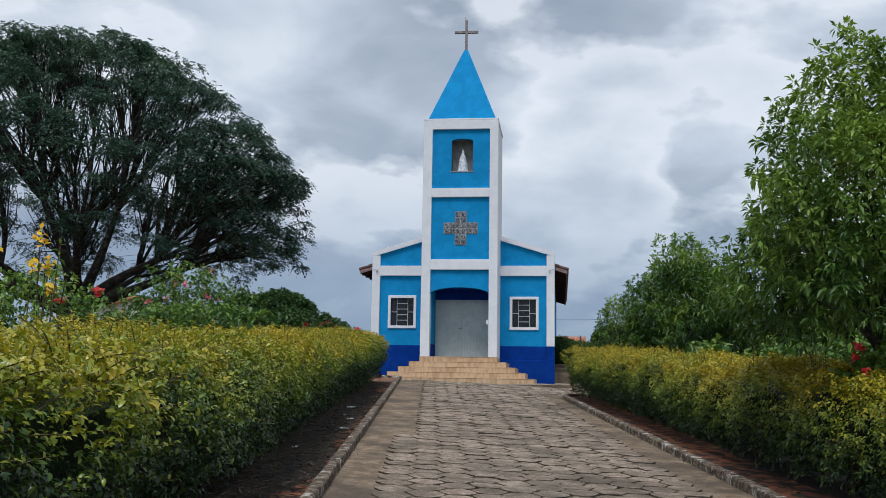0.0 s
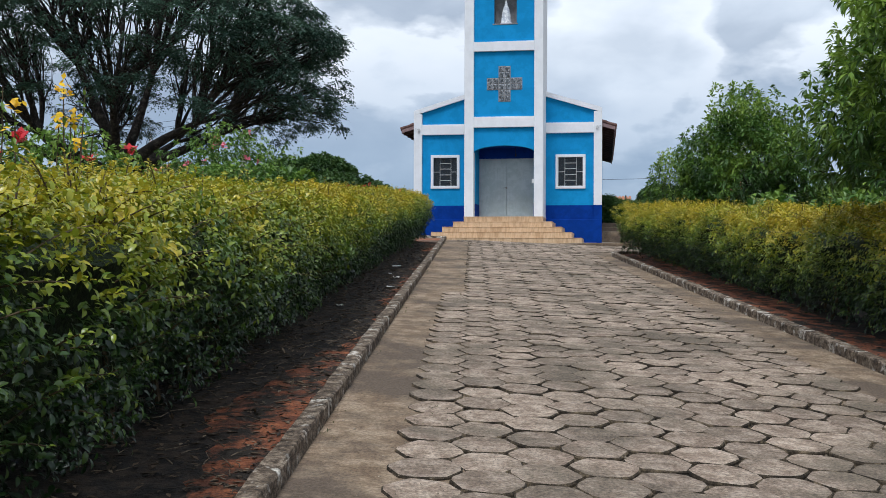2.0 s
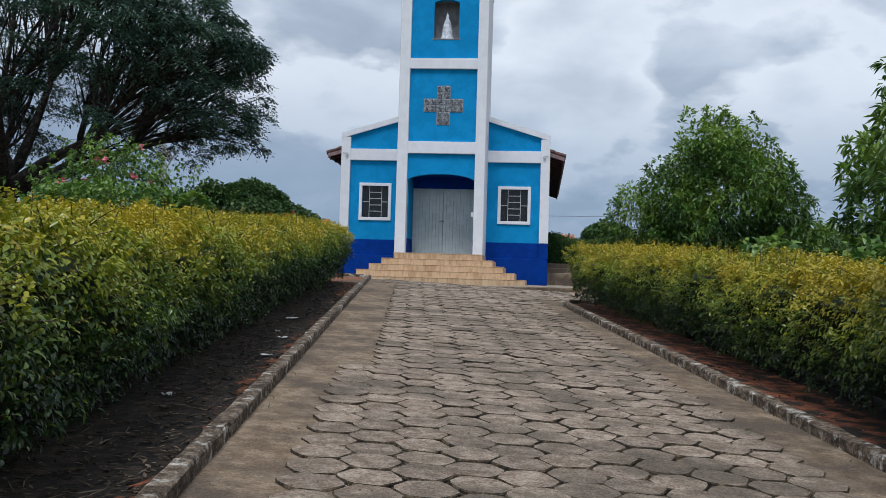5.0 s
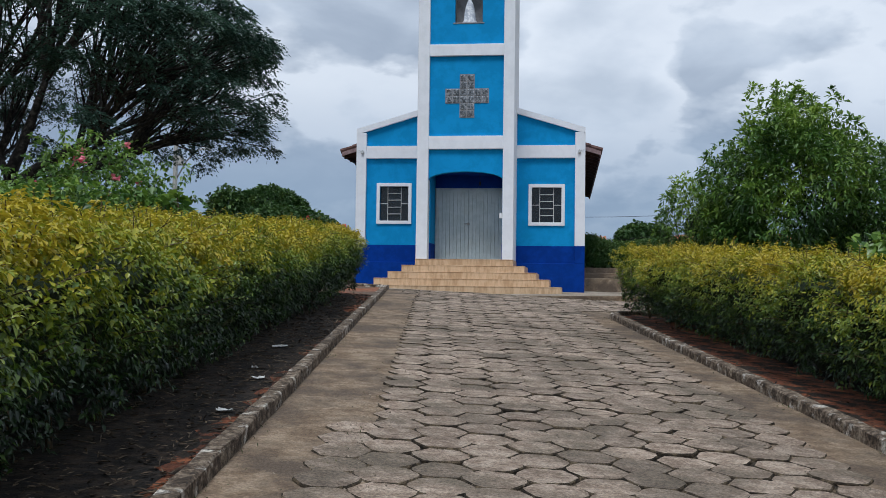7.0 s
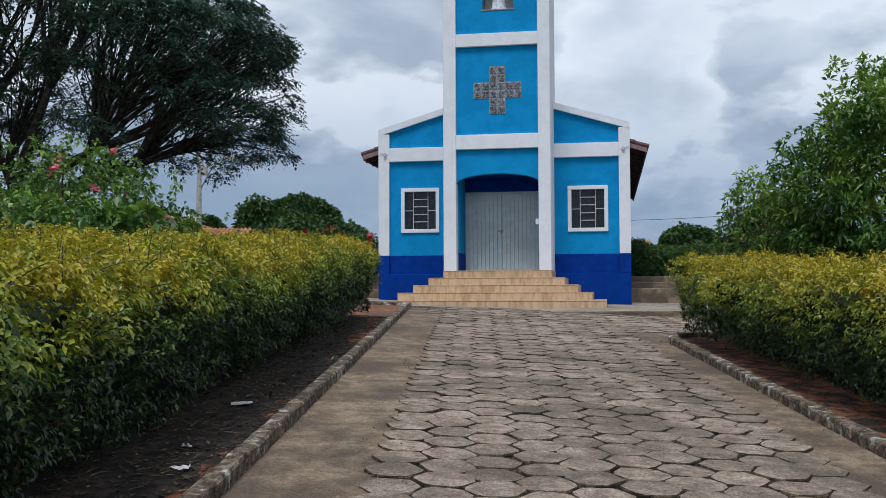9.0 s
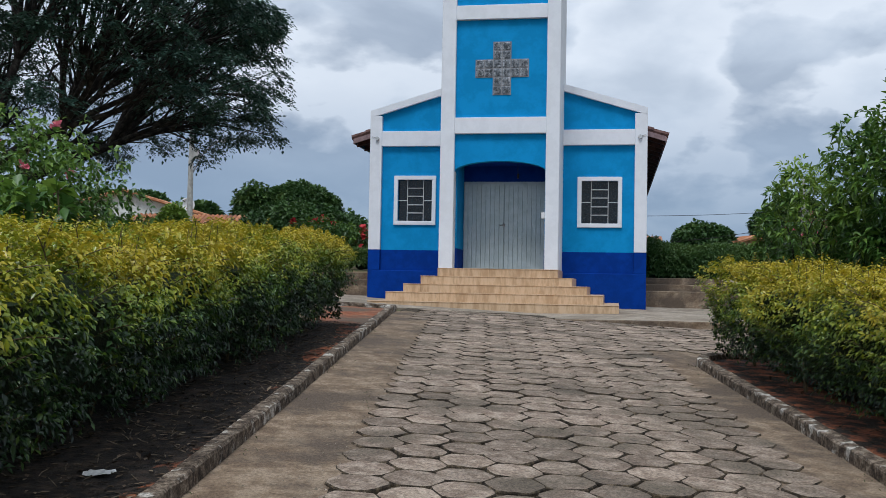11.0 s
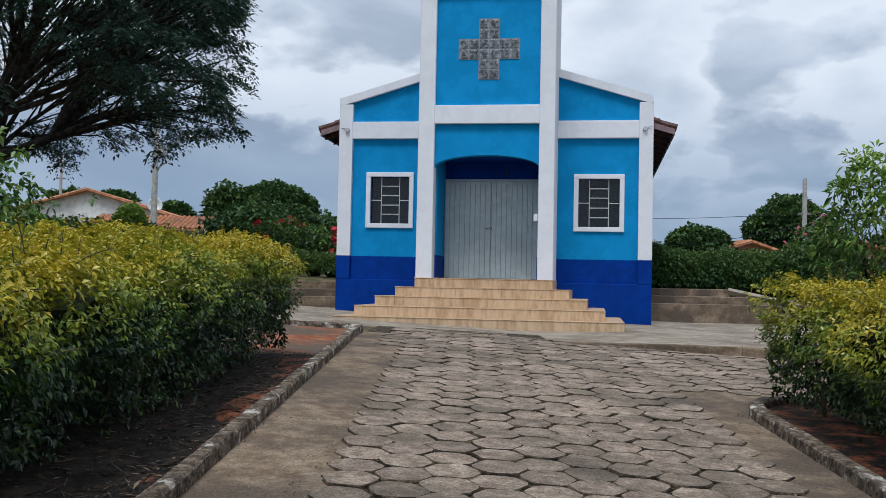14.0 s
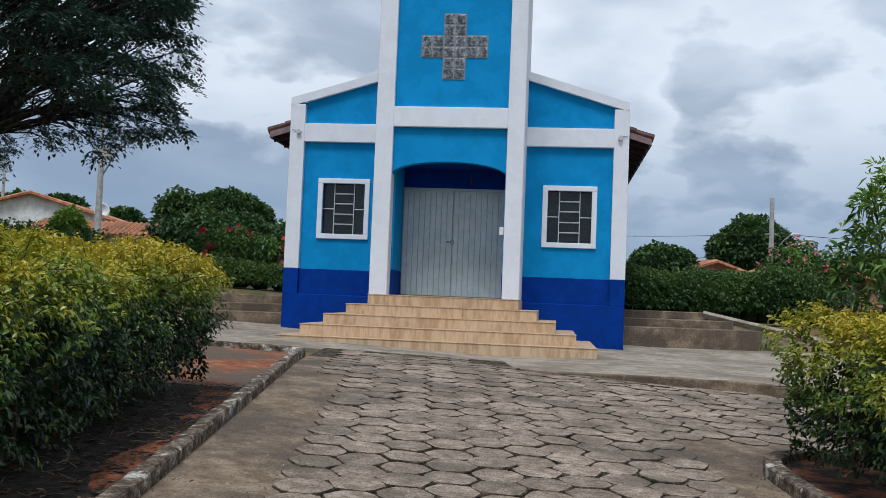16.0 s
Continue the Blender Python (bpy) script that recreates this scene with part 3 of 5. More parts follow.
# wide concrete tiers behind the church
for i, (z0, y0) in enumerate(((0.0, 36.55), (0.17, 37.0), (0.34, 37.45))):
    g = Geo()
    base = land(4, 36.5)
    g.box(-8.0, 9.3 - 0.45 * i, y0, 38.3, base - 0.3, 2.10 + z0, 0.015)
    tagged(part("stair_step", g, "concrete"), "wide low concrete tier behind the church", "step", "concrete tiers", "structure")
g = Geo()
ramp_pts = [(8.35, 37.5, 2.40), (9.4, 36.9, 2.16), (10.6, 36.3, 1.90), (11.8, 35.8, 1.78)]
for a, b in zip(ramp_pts, ramp_pts[1:]):
    g.tube([a, b], [0.085, 0.085], 4)
tagged(part("trim", g, "slab"), "sloping rough concrete edge beside the tiers", "edging", kind="structure")

# ---------------------------------------------------------------- church
CHURCH = pose(2.85, 35.7, 0, 0, 0, -10)
church = thing("church", CHURCH, "sky-blue and white plastered chapel with a front bell tower", "church")
X0, X1, XC = -3.50, 3.22, -0.14
TL, TR, TF = -1.39, 1.27, -2.0        # tower: left, right, front
WIN = ((-2.36, 4.22), (2.12, 4.19))   # window centres
WW, WH = 0.43, 0.51                   # half sizes of the openings


def wall_piece(name, xs, zs, holes, y0, y1, mat, label=""):
    return part(name, Geo().wall(xs, zs, holes, y0, y1), mat, church, label)


for side, (wx, wz) in zip((-1, 1), WIN):
    xs = [X0, wx - WW, wx + WW, -1.0] if side < 0 else [0.9, wx - WW, wx + WW, X1]
    wall_piece("front_wall", xs, [3.0, wz - WH, wz + WH, 6.3], [(1, 1)], 0.0, 0.2, "cyan", "sky-blue painted plaster wall")
    a, b = (X0, -1.0) if side < 0 else (0.9, X1)
    wall_piece("dado", [a, b], [2.5, 3.0], [], -0.004, 0.2, "blue", "deep blue painted lower wall")
    part("plinth", Geo().box(a, b, -0.10, 0.2, 1.2, 2.5, 0.012), "blue", church, "deep blue painted plinth")
    p0, p1 = (X0, X0 + 0.30) if side < 0 else (X1 - 0.29, X1)
    part("corner_pilaster", Geo().box(p0, p1, -0.10, 0.22, 3.0, 6.30, 0.01), "white", church, "white painted corner pilaster")
    part("pilaster_base", Geo().box(p0, p1, -0.10, 0.10, 2.5, 3.0, 0.006), "blue", church)
    c0, c1 = (p1, -1.0) if side < 0 else (0.9, p0)
    part("cornice_band", Geo().box(c0, c1, -0.095, 0.05, 5.55, 5.92, 0.008), "white", church)
    # gable half and its sloping white coping
    rise = 0.300
    top = lambda x: 6.43 + rise * (x - X0) if side < 0 else 6.43 + rise * (X1 - x)
    e0, e1 = (X0, XC) if side < 0 else (XC, X1)
    lo = 6.3
    part("gable_wall", Geo().prism([(e0, lo), (e1, lo), (e1, top(e1) - 0.1), (e0, top(e0) - 0.1)], 0.0, 0.2), "cyan", church)
    part("gable_coping", Geo().prism([(e0, top(e0) - 0.17), (e1, top(e1) - 0.17), (e1, top(e1)), (e0, top(e0))], -0.10, 0.22), "white", church, "white sloping gable border")

# nave behind the front
part("side_wall", Geo().box(X0 + 0.02, X0 + 0.2, 0.2, 13.8, 1.2, 5.75), "cyan", church)
part("side_wall", Geo().box(X1 - 0.2, X1 - 0.02, 0.2, 13.8, 1.2, 5.75), "cyan", church)
part("back_wall", Geo().prism([(X0, 1.2), (X1, 1.2), (X1, 5.8), (XC, 6.85), (X0, 5.8)], 13.6, 13.8), "cyan", church)
part("nave_floor", Geo().box(X0 + 0.2, X1 - 0.2, 0.2, 13.6, 2.3, 2.5), "dark", church)
for side, xe, xw in ((-1, -4.00, X0), (1, 3.66, X1)):
    ze, zr = 5.72, 5.72 + 0.305 * abs(XC - xe)
    g = Geo()
    g.prism([(xe, ze), (XC, zr), (XC, zr + 0.07), (xe, ze + 0.07)] if side < 0 else [(XC, zr), (xe, ze), (xe, ze + 0.07), (XC, zr + 0.07)], 0.23, 14.2)
    roof = part("roof", g, "wood", church, "dark timber roof deck with clay tiles")
    t = Geo()
    for j in range(64):
        y = 0.30 + j * 0.215
        for i in range(3):
            u0, u1 = i * 0.36, (i + 1) * 0.36 + 0.05
            p = [(xe - side * (u - 0.06), y, ze + 0.09 + 0.305 * u + 0.012 * i) for u in (u0, u1)]
            t.tube(p, [0.085, 0.075], 6)
    tagged(part("tile_row", t, "old_tile", church, "dark weathered clay roof tiles"), kind="stuff")
    part("fascia", Geo().box(xe - 0.02, xe + 0.02, 0.23, 14.2, ze - 0.06, ze + 0.06, 0.005), "fascia", church)
    part("verge_board", Geo().prism([(xe, ze - 0.05), (xw, ze - 0.05 + 0.305 * abs(xw - xe)), (xw, ze + 0.07 + 0.305 * abs(xw - xe)), (xe, ze + 0.07)] if side < 0 else
                                    [(xw, ze - 0.05 + 0.305 * abs(xw - xe)), (xe, ze - 0.05), (xe, ze + 0.07), (xw, ze + 0.07 + 0.305 * abs(xw - xe))], 0.222, 0.262), "fascia", church)
    for j in range(18):
        y = 0.5 + j * 0.75
        part("rafter", Geo().prism([(xe, ze - 0.10), (xw, ze - 0.10 + 0.305 * abs(xw - xe)), (xw, ze + 0.305 * abs(xw - xe)), (xe, ze)] if side < 0 else
                                   [(xw, ze - 0.10 + 0.305 * abs(xw - xe)), (xe, ze - 0.10), (xe, ze), (xw, ze + 0.305 * abs(xw - xe))], y, y + 0.07), "wood", church)

# tower
for a, b in ((TL, TL + 0.32), (TR - 0.30, TR)):
    part("tower_pilaster", Geo().box(a, b, TF, TF + 0.32, 2.53, 10.9, 0.012), "white", church, "white painted tower pilaster")
I0, I1 = TL + 0.32, TR - 0.30
for z0, z1 in ((5.55, 5.91), (8.12, 8.44), (10.57, 10.9)):
    part("tower_band", Geo().box(I0, I1, TF + 0.002, TF + 0.2, z0, z1, 0.008), "white", church)
PF = TF + 0.09                         # face of the blue panels
part("tower_panel", Geo().wall([I0, I1], [5.91, 8.12], [], PF, PF + 0.15), "cyan", church)
N0, N1, NZ0, NZ1 = -0.395, 0.37, 9.05, 10.14
part("tower_panel", Geo().wall([I0, N0, N1, I1], [8.44, NZ0, NZ1 + 0.10, 10.57], [(1, 1)], PF, PF + 0.15), "cyan", church)
for sgn in (-1, 1):
    nc, hw = (N0 + N1) / 2, (N1 - N0) / 2
    arc = [(nc + sgn * hw * math.cos(radians(a)), NZ1 + 0.10 * math.sin(radians(a))) for a in range(0, 91, 15)]
    pts = [(nc + sgn * hw, NZ1 + 0.10)] + arc[::-1]
    part("niche_spandrel", Geo().prism(pts[::-1] if sgn < 0 else pts, PF, PF + 0.15), "cyan", church)
    part("niche_side", Geo().box(nc + sgn * hw, nc + sgn * (hw + 0.05), PF + 0.151, PF + 0.5, NZ0 - 0.05, NZ1 + 0.2), "niche", church)
part("niche_back", Geo().box(N0 - 0.05, N1 + 0.05, PF + 0.45, PF + 0.52, NZ0 - 0.05, NZ1 + 0.2), "niche", church)
part("niche_ceiling", Geo().box(N0 - 0.05, N1 + 0.05, PF + 0.151, PF + 0.5, NZ1 + 0.10, NZ1 + 0.2), "niche", church)
part("niche_sill", Geo().box(N0 - 0.05, N1 + 0.05, PF - 0.015, PF + 0.5, NZ0 - 0.03, NZ0 + 0.005), "niche", church)
for a, b in ((TL, TL + 0.2), (TR - 0.2, TR)):
    part("tower_side_wall", Geo().box(a + 0.02 * (a > 0) , b - 0.02 * (a > 0), TF + 0.322, 0.65, 4.95, 10.85), "white", church)
    part("porch_side_wall", Geo().box(a + 0.06 * (a < 0), b - 0.02 * (a > 0), TF + 0.322, 0.0, 3.0 if a < 0 else 2.53, 4.95), "cyan" if a < 0 else "white", church)
    part("porch_dado", Geo().box(a + 0.056 * (a < 0), b - 0.056 * (a > 0), TF + 0.322, 0.0, 1.4, 3.0), "blue", church)
    q0, q1 = (a + 0.2, I0 + 0.03) if a < 0 else (I1 - 0.03, b - 0.2)
    part("porch_jamb", Geo().box(q0, q1, TF + 0.322, -0.62, 3.0, 4.95), "cyan", church)
    part("porch_dado", Geo().box(q0 - 0.004, q1 + 0.004, TF + 0.322, -0.62, 2.54, 2.995), "blue", church)
part("tower_back", Geo().box(TL + 0.2, TR - 0.2, 0.5, 0.65, 4.95, 10.85), "cyan", church)
part("tower_top", Geo().box(TL, TR, TF, 0.65, 10.9, 10.96, 0.01), "white", church)
# lintel with a flat arch
half = (I1 - I0) / 2
mid = (I0 + I1) / 2
arch = [(mid + half * math.cos(radians(a)), 4.71 + 0.235 * math.sin(radians(a))) for a in range(0, 181, 10)]
part("arched_lintel", Geo().prism(arch[::-1] + [(I1, 5.55), (I0, 5.55)], PF, PF + 0.2), "cyan", church)
part("porch_ceiling", Geo().box(I0, I1, PF + 0.2, -0.6, 4.97, 5.05), "blue", church)
# spire with its metal cross
sx, sy, sh = (TL + TR) / 2 + 0.02, -0.67, 1.21
g = Geo()
tip = 0.07
g.add([(sx - sh, sy - sh, 10.96), (sx + sh, sy - sh, 10.96), (sx + sh, sy + sh, 10.96), (sx - sh, sy + sh, 10.96),
       (sx - tip, sy - tip, 13.92), (sx + tip, sy - tip, 13.92), (sx + tip, sy + tip, 13.92), (sx - tip, sy + tip, 13.92)],
      [(0, 1, 5, 4), (1, 2, 6, 5), (2, 3, 7, 6), (3, 0, 4, 7), (4, 5, 6, 7), (3, 2, 1, 0)])
part("spire", g, "cyan", church, "sky-blue pyramid spire")
rc = part("roof_cross", Geo().box(sx - 0.045, sx + 0.045, sy - 0.045, sy + 0.045, 13.9, 15.1, 0.01), "cross", church, "grey upright cross on the spire")
part("cross_arm", Geo().box(sx - 0.44, sx + 0.44, sy - 0.044, sy + 0.044, 14.58, 14.68, 0.01), "cross", rc)
part("rod", Geo().tube([(sx - 0.02, sy, 15.1), (sx - 0.05, sy, 15.22)], [0.014, 0.008], 5), "cross", rc)

# windows
for wx, wz in WIN:
    win = part("window", Geo().box(wx - WW - 0.095, wx + WW + 0.095, -0.045, 0.02, wz + WH - 0.004, wz + WH + 0.095, 0.008)
               .box(wx - WW - 0.095, wx + WW + 0.095, -0.045, 0.02, wz - WH - 0.095, wz - WH + 0.004, 0.008)
               .box(wx - WW - 0.095, wx - WW + 0.004, -0.045, 0.02, wz - WH, wz + WH, 0.008)
               .box(wx + WW - 0.004, wx + WW + 0.095, -0.045, 0.02, wz - WH, wz + WH, 0.008), "white", church, "white-framed barred window with dark panes")
    bars = [(-0.20, -WH, -0.20, WH), (0.20, -WH, 0.20, WH), (-WW, 0.0, -0.20, 0.0), (0.20, 0.0, WW, 0.0)]
    bars += [(-0.20, z, 0.20, z) for z in (0.31, 0.11, -0.10, -0.30)]
    for a, b, c, d in bars:
        part("bar", Geo().box(wx + min(a, c) - 0.0085, wx + max(a, c) + 0.0085, 0.05, 0.068, wz + min(b, d) - 0.0085, wz + max(b, d) + 0.0085, 0.003), "bar", win)
    for a, b in ((-WW, -0.2), (-0.2, 0.2), (0.2, WW)):
        pane = part("pane", Geo().box(wx + a + 0.005, wx + b - 0.005, 0.082, 0.088, wz - WH, wz + WH, 0.001), "glass", win)
        pane.visible_shadow = False
    for z in (0.31, 0.11, -0.10, -0.30):
        part("hopper_flap", Geo().box(wx - 0.19, wx + 0.19, 0.074, 0.080, wz + z - 0.015, wz + z + 0.004, 0.001), "bar", win)

# double door of ribbed steel
D0, D1, DZ0, DZ1, DY = -1.03, 0.90, 2.545, 4.56, -0.70
door = part("door", Geo().box(D0 - 0.05, D1 + 0.05, DY + 0.02, DY + 0.06, DZ0, DZ1 + 0.05, 0.004), "door", church, "closed double door of grey ribbed steel")
dm = (D0 + D1) / 2
for a, b in ((D0, dm - 0.006), (dm + 0.006, D1)):
    leaf = part("door_leaf", Geo().box(a, b, DY, DY + 0.018, DZ0 + 0.01, DZ1, 0.004), "door", door)
    n = 9
    w = (b - a) / n
    for i in range(n):
        part("rib", Geo().prism([(a + w * i + 0.013, DZ0 + 0.02), (a + w * (i + 1) - 0.013, DZ0 + 0.02), (a + w * (i + 1) - 0.013, DZ1 - 0.02), (a + w * i + 0.013, DZ1 - 0.02)],
                                DY - 0.024, DY + 0.002), "door", leaf)
part("door_handle", Geo().box(dm - 0.04, dm + 0.02, DY - 0.05, DY - 0.012, 3.55, 3.62, 0.006).tube([(dm - 0.03, DY - 0.05, 3.585), (dm - 0.12, DY - 0.05, 3.58)], [0.012, 0.01], 6), "steel", door, "metal lever handle")
part("porch_back_wall", Geo().wall([I0, D0 - 0.05, D1 + 0.05, I1], [2.54, DZ1 + 0.05, 5.0], [(1, 0)], DY + 0.03, DY + 0.2), "blue", church)

# glass-block cross on the tower
BS = 0.198
cx, cz = -0.035, 7.02
blocks = part("glass_block_cross", Geo().box(cx - 3 * BS - 0.006, cx + 3 * BS + 0.006, PF - 0.012, PF - 0.004, cz - BS - 0.006, cz + BS + 0.006, 0.003)
     .box(cx - BS - 0.006, cx + BS + 0.006, PF - 0.012, PF - 0.005, cz + BS + 0.006, cz + 3 * BS + 0.006, 0.003)
     .box(cx - BS - 0.006, cx + BS + 0.006, PF - 0.012, PF - 0.005, cz - 3 * BS - 0.006, cz - BS - 0.006, 0.003), "niche", church, "cross of patterned glass blocks set in grey mortar")
g = Geo()
h = BS * 0.5 - 0.012
g.box(-h, h, -0.02, 0.04, -h, h, 0.012)
g.box(-h + 0.02, h - 0.02, -0.026, -0.015, -h + 0.02, -h + 0.035, 0.004).box(-h + 0.02, h - 0.02, -0.026, -0.015, h - 0.035, h - 0.02, 0.004)
for i in range(4):
    z = -0.05 + 0.035 * i
    g.tube([(-h + 0.02, -0.02, z - 0.015), (-0.02, -0.032, z + 0.02), (0.02, -0.032, z - 0.01), (h - 0.02, -0.02, z + 0.02)], [0.008] * 4, 5)
block_mesh = g.mesh("glass_block")
for i in range(6):
    for j in range(6):
        if i in (2, 3) or j in (2, 3):
            b = part("glass_block", block_mesh, "glass_block", blocks)
            b.location = (cx + (i - 2.5) * BS, PF - 0.004, cz + (j - 2.5) * BS)

# statue in the niche: one plain mesh
prof = [(0.0, 0.19), (0.04, 0.20), (0.10, 0.17), (0.30, 0.145), (0.48, 0.115), (0.60, 0.085), (0.66, 0.05), (0.70, 0.052), (0.76, 0.045), (0.80, 0.02), (0.87, 0.006)]
vs, fs = [], []
for z, r in prof:
    for k in range(14):
        a = 2 * math.pi * k / 14
        rr = r * (1 + 0.10 * math.cos(5 * a) * (z < 0.5))
        vs.append((rr * math.cos(a), rr * 0.75 * math.sin(a), z))
for i in range(len(prof) - 1):
    for k in range(14):
        fs.append((i * 14 + k, i * 14 + (k + 1) % 14, (i + 1) * 14 + (k + 1) % 14, (i + 1) * 14 + k))
fs.append(tuple(range((len(prof) - 1) * 14, len(prof) * 14)))
st = smooth(part("statue", Geo().add(vs, fs), "statue"))
st.matrix_world = CHURCH @ pose((N0 + N1) / 2, PF + 0.22, NZ0 + 0.006)
tagged(st, "small white and grey robed statue standing in the niche", "statue")

# small fittings on the front
for x in (X0 + 0.19, X1 - 0.17):
    lamp = part("wall_lamp", Geo().tube([(x, -0.10, 5.74), (x, -0.16, 5.74)], [0.05, 0.045], 10), "bar")
    lamp.matrix_world = CHURCH
    tagged(lamp, "small round grey floodlight on the white cornice", "lamp", "wall lamps")
    part("bracket", Geo().tube([(x, -0.11, 5.76), (x + (0.14 if x > 0 else -0.14), -0.12, 5.78)], [0.008, 0.006], 5), "steel", lamp)
bell = part("switch_box", Geo().box(I1 - 0.10, I1 - 0.02, TF + 0.30, TF + 0.33, 3.68, 3.82, 0.01), "plastic")
bell.matrix_world = CHURCH
tagged(bell, "small white plastic switch box on the porch pilaster", "switch")
pend = part("pendant_cable", Geo().tube([(0.28, -1.2, 4.97), (0.285, -1.21, 4.8), (0.29, -1.2, 4.72)], [0.008, 0.008, 0.01], 5).tube([(0.29, -1.2, 4.73), (0.29, -1.2, 4.63)], [0.03, 0.022], 8), "black")
pend.matrix_world = CHURCH
tagged(pend, "black lamp holder hanging on a cable in the porch", "lamp")

# entrance steps with ceramic tiles
steps = thing("entrance_steps", CHURCH, "entrance steps clad in beige ceramic tiles", "steps")
TOPS = (2.54, 2.36, 2.18, 2.0, 1.81)
for k, zt in enumerate(TOPS):
    a, b, f = TL - 0.315 * k, TR + 0.33 * k, TF - 0.05 - 0.33 * k
    zb = TOPS[k + 1] if k < 4 else 1.45
    step = part("step", Geo().box(a + 0.012, b - 0.012, f + 0.012, -0.12 if k else DY, (zb if k < 4 else 1.2), zt - 0.012, 0.004), "grout", steps)
    tread_back = f + 0.36
    part("tread_tile", Geo().box(a - 0.006, b + 0.006, f - 0.010, tread_back if k else DY, zt - 0.014, zt, 0.004), "tile", step)
    for s in (0, 1):
        e = a if s == 0 else b
        i0, i1 = (e, e + 0.34) if s == 0 else (e - 0.36, e)
        part("tread_tile", Geo().box(i0, i1, tread_back + 0.004, -0.11, zt - 0.012, zt - 0.001, 0.003), "tile", step)
        part("side_tile", Geo().box(e - 0.002 if s == 0 else e - 0.012, e + 0.012 if s == 0 else e + 0.002, f + 0.014, -0.12, zb if k < 4 else 1.4, zt - 0.013, 0.002), "tile", step)
    x = a
    r = random.Random(40 + k)
    first = True
    while x < b - 0.01:
        w = r.choice((0.22, 0.30, 0.38)) if first else 0.435
        first = False
        e = min(x + w, b)
        part("riser_tile", Geo().box(x + 0.0015, e - 0.0015, f, f + 0.011, zb + 0.001 if k < 4 else 1.4, zt - 0.0125, 0.001), "tile", step)
        x = e

# ---------------------------------------------------------------- hedges
def hedge(name, face, width, y0, y1, height, label, inward, count, seed, group="clipped hedges", wild=1.0, shoot_rate=16, grow=(0.40, 0.95), base=0.06, late=0.0):
    """A clipped hedge along y. face(y): the side to the drive; inward: +1 when the hedge lies on the -x side."""
    r = np.random.default_rng(seed)
    top = thing(name, Matrix(), label, "hedge", group)

    def surface(y, t):
        """Point and outward way of the clipped section, t from 0 (foot, drive side) over the top to 1 (foot, far side)."""
        H = height(y)
        w = width
        k = np.clip(t * (2 * H + w), 0, None)
        fx = np.where(k < H, 0.0, np.where(k < H + w, k - H, w))
        fz = np.where(k < H, k, np.where(k < H + w, H, 2 * H + w - k))
        nx = np.where(k < H, 1.0, np.where(k < H + w, 0.0, -1.0))
        nz = np.where((k >= H) & (k < H + w), 1.0, 0.0)
        # rounded shoulders and a drawn-in foot
        shoulder = np.clip((fz - (H - 0.35)) / 0.35, 0, 1)
        edge = np.clip(1 - fx / 0.4, 0, 1) * (k >= H)
        tuck = 0.42 * np.clip(1 - fz / (0.6 * H), 0, 1)
        off = tuck + 0.16 * shoulder ** 2 * (k < H)
        fz = fz - 0.16 * edge ** 2
        fx = np.where(k < H, off, np.where(k < H + w, np.clip(fx, 0.16, w - 0.16), w - tuck))
        return fx, fz, nx, nz

    n = count
    y = r.uniform(y0, y1, n)
    t = np.concatenate([r.uniform(0.03, 0.62, int(n * 0.9)), r.uniform(0.62, 0.95, n - int(n * 0.9))])
    r.shuffle(t)
    fx, fz, nx, nz = surface(y, t)
    # the end cap
    m = int(n * 0.075)
    ye = np.full(m, y1) + r.uniform(-0.05, 0.1, m)
    fe, ze = r.uniform(0.1, width - 0.1, m), r.uniform(0.06, 1.0, m) ** 0.8 * np.array([height(q) for q in ye])
    y, fx, fz = np.concatenate([y, ye]), np.concatenate([fx, fe]), np.concatenate([fz, ze])
    nx, nz = np.concatenate([nx, np.zeros(m)]), np.concatenate([nz, np.zeros(m)])
    ny = np.concatenate([np.zeros(n), np.ones(m)])
    hx = face(y) - inward * fx
    ground = np.array([land(a, b) for a, b in zip(hx, y)])
    P = np.stack([hx, y, ground + 0.05 + fz], 1)
    N = np.stack([nx * inward, ny, nz], 1)
    N = unit(N + 0.4 * np.array([0, 0, 1]) * (fz / 1.3)[:, None])
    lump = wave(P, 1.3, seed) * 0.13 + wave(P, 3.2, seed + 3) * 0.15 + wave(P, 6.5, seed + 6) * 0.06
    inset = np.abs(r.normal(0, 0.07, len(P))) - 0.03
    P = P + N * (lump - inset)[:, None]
    P[:, 2] = np.maximum(P[:, 2], ground + 0.08)
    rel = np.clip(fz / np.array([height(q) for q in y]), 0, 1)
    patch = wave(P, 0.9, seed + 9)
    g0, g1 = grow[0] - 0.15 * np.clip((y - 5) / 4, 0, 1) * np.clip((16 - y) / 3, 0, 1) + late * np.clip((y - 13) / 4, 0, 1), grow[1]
    # young tips yellow; shade low down and in hollows is put into the tint
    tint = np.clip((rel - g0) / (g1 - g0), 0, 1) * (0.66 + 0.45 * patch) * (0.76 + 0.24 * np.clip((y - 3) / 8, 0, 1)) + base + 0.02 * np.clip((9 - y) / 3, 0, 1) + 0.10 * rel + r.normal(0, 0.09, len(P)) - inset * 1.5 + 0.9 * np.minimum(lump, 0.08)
    # few leaves at the shaded foot
    stay = r.random(len(P)) < np.clip(0.35 + 1.6 * rel, 0, 1)
    P, N, y, rel, tint = P[stay], N[stay], y[stay], rel[stay], tint[stay]
    # leaves sit on short twigs, in tufts, and hang on the older stretch
    hang = (0.25 + 0.30 * np.clip((y - 5) / 4, 0, 1))[:, None]
    k = 7
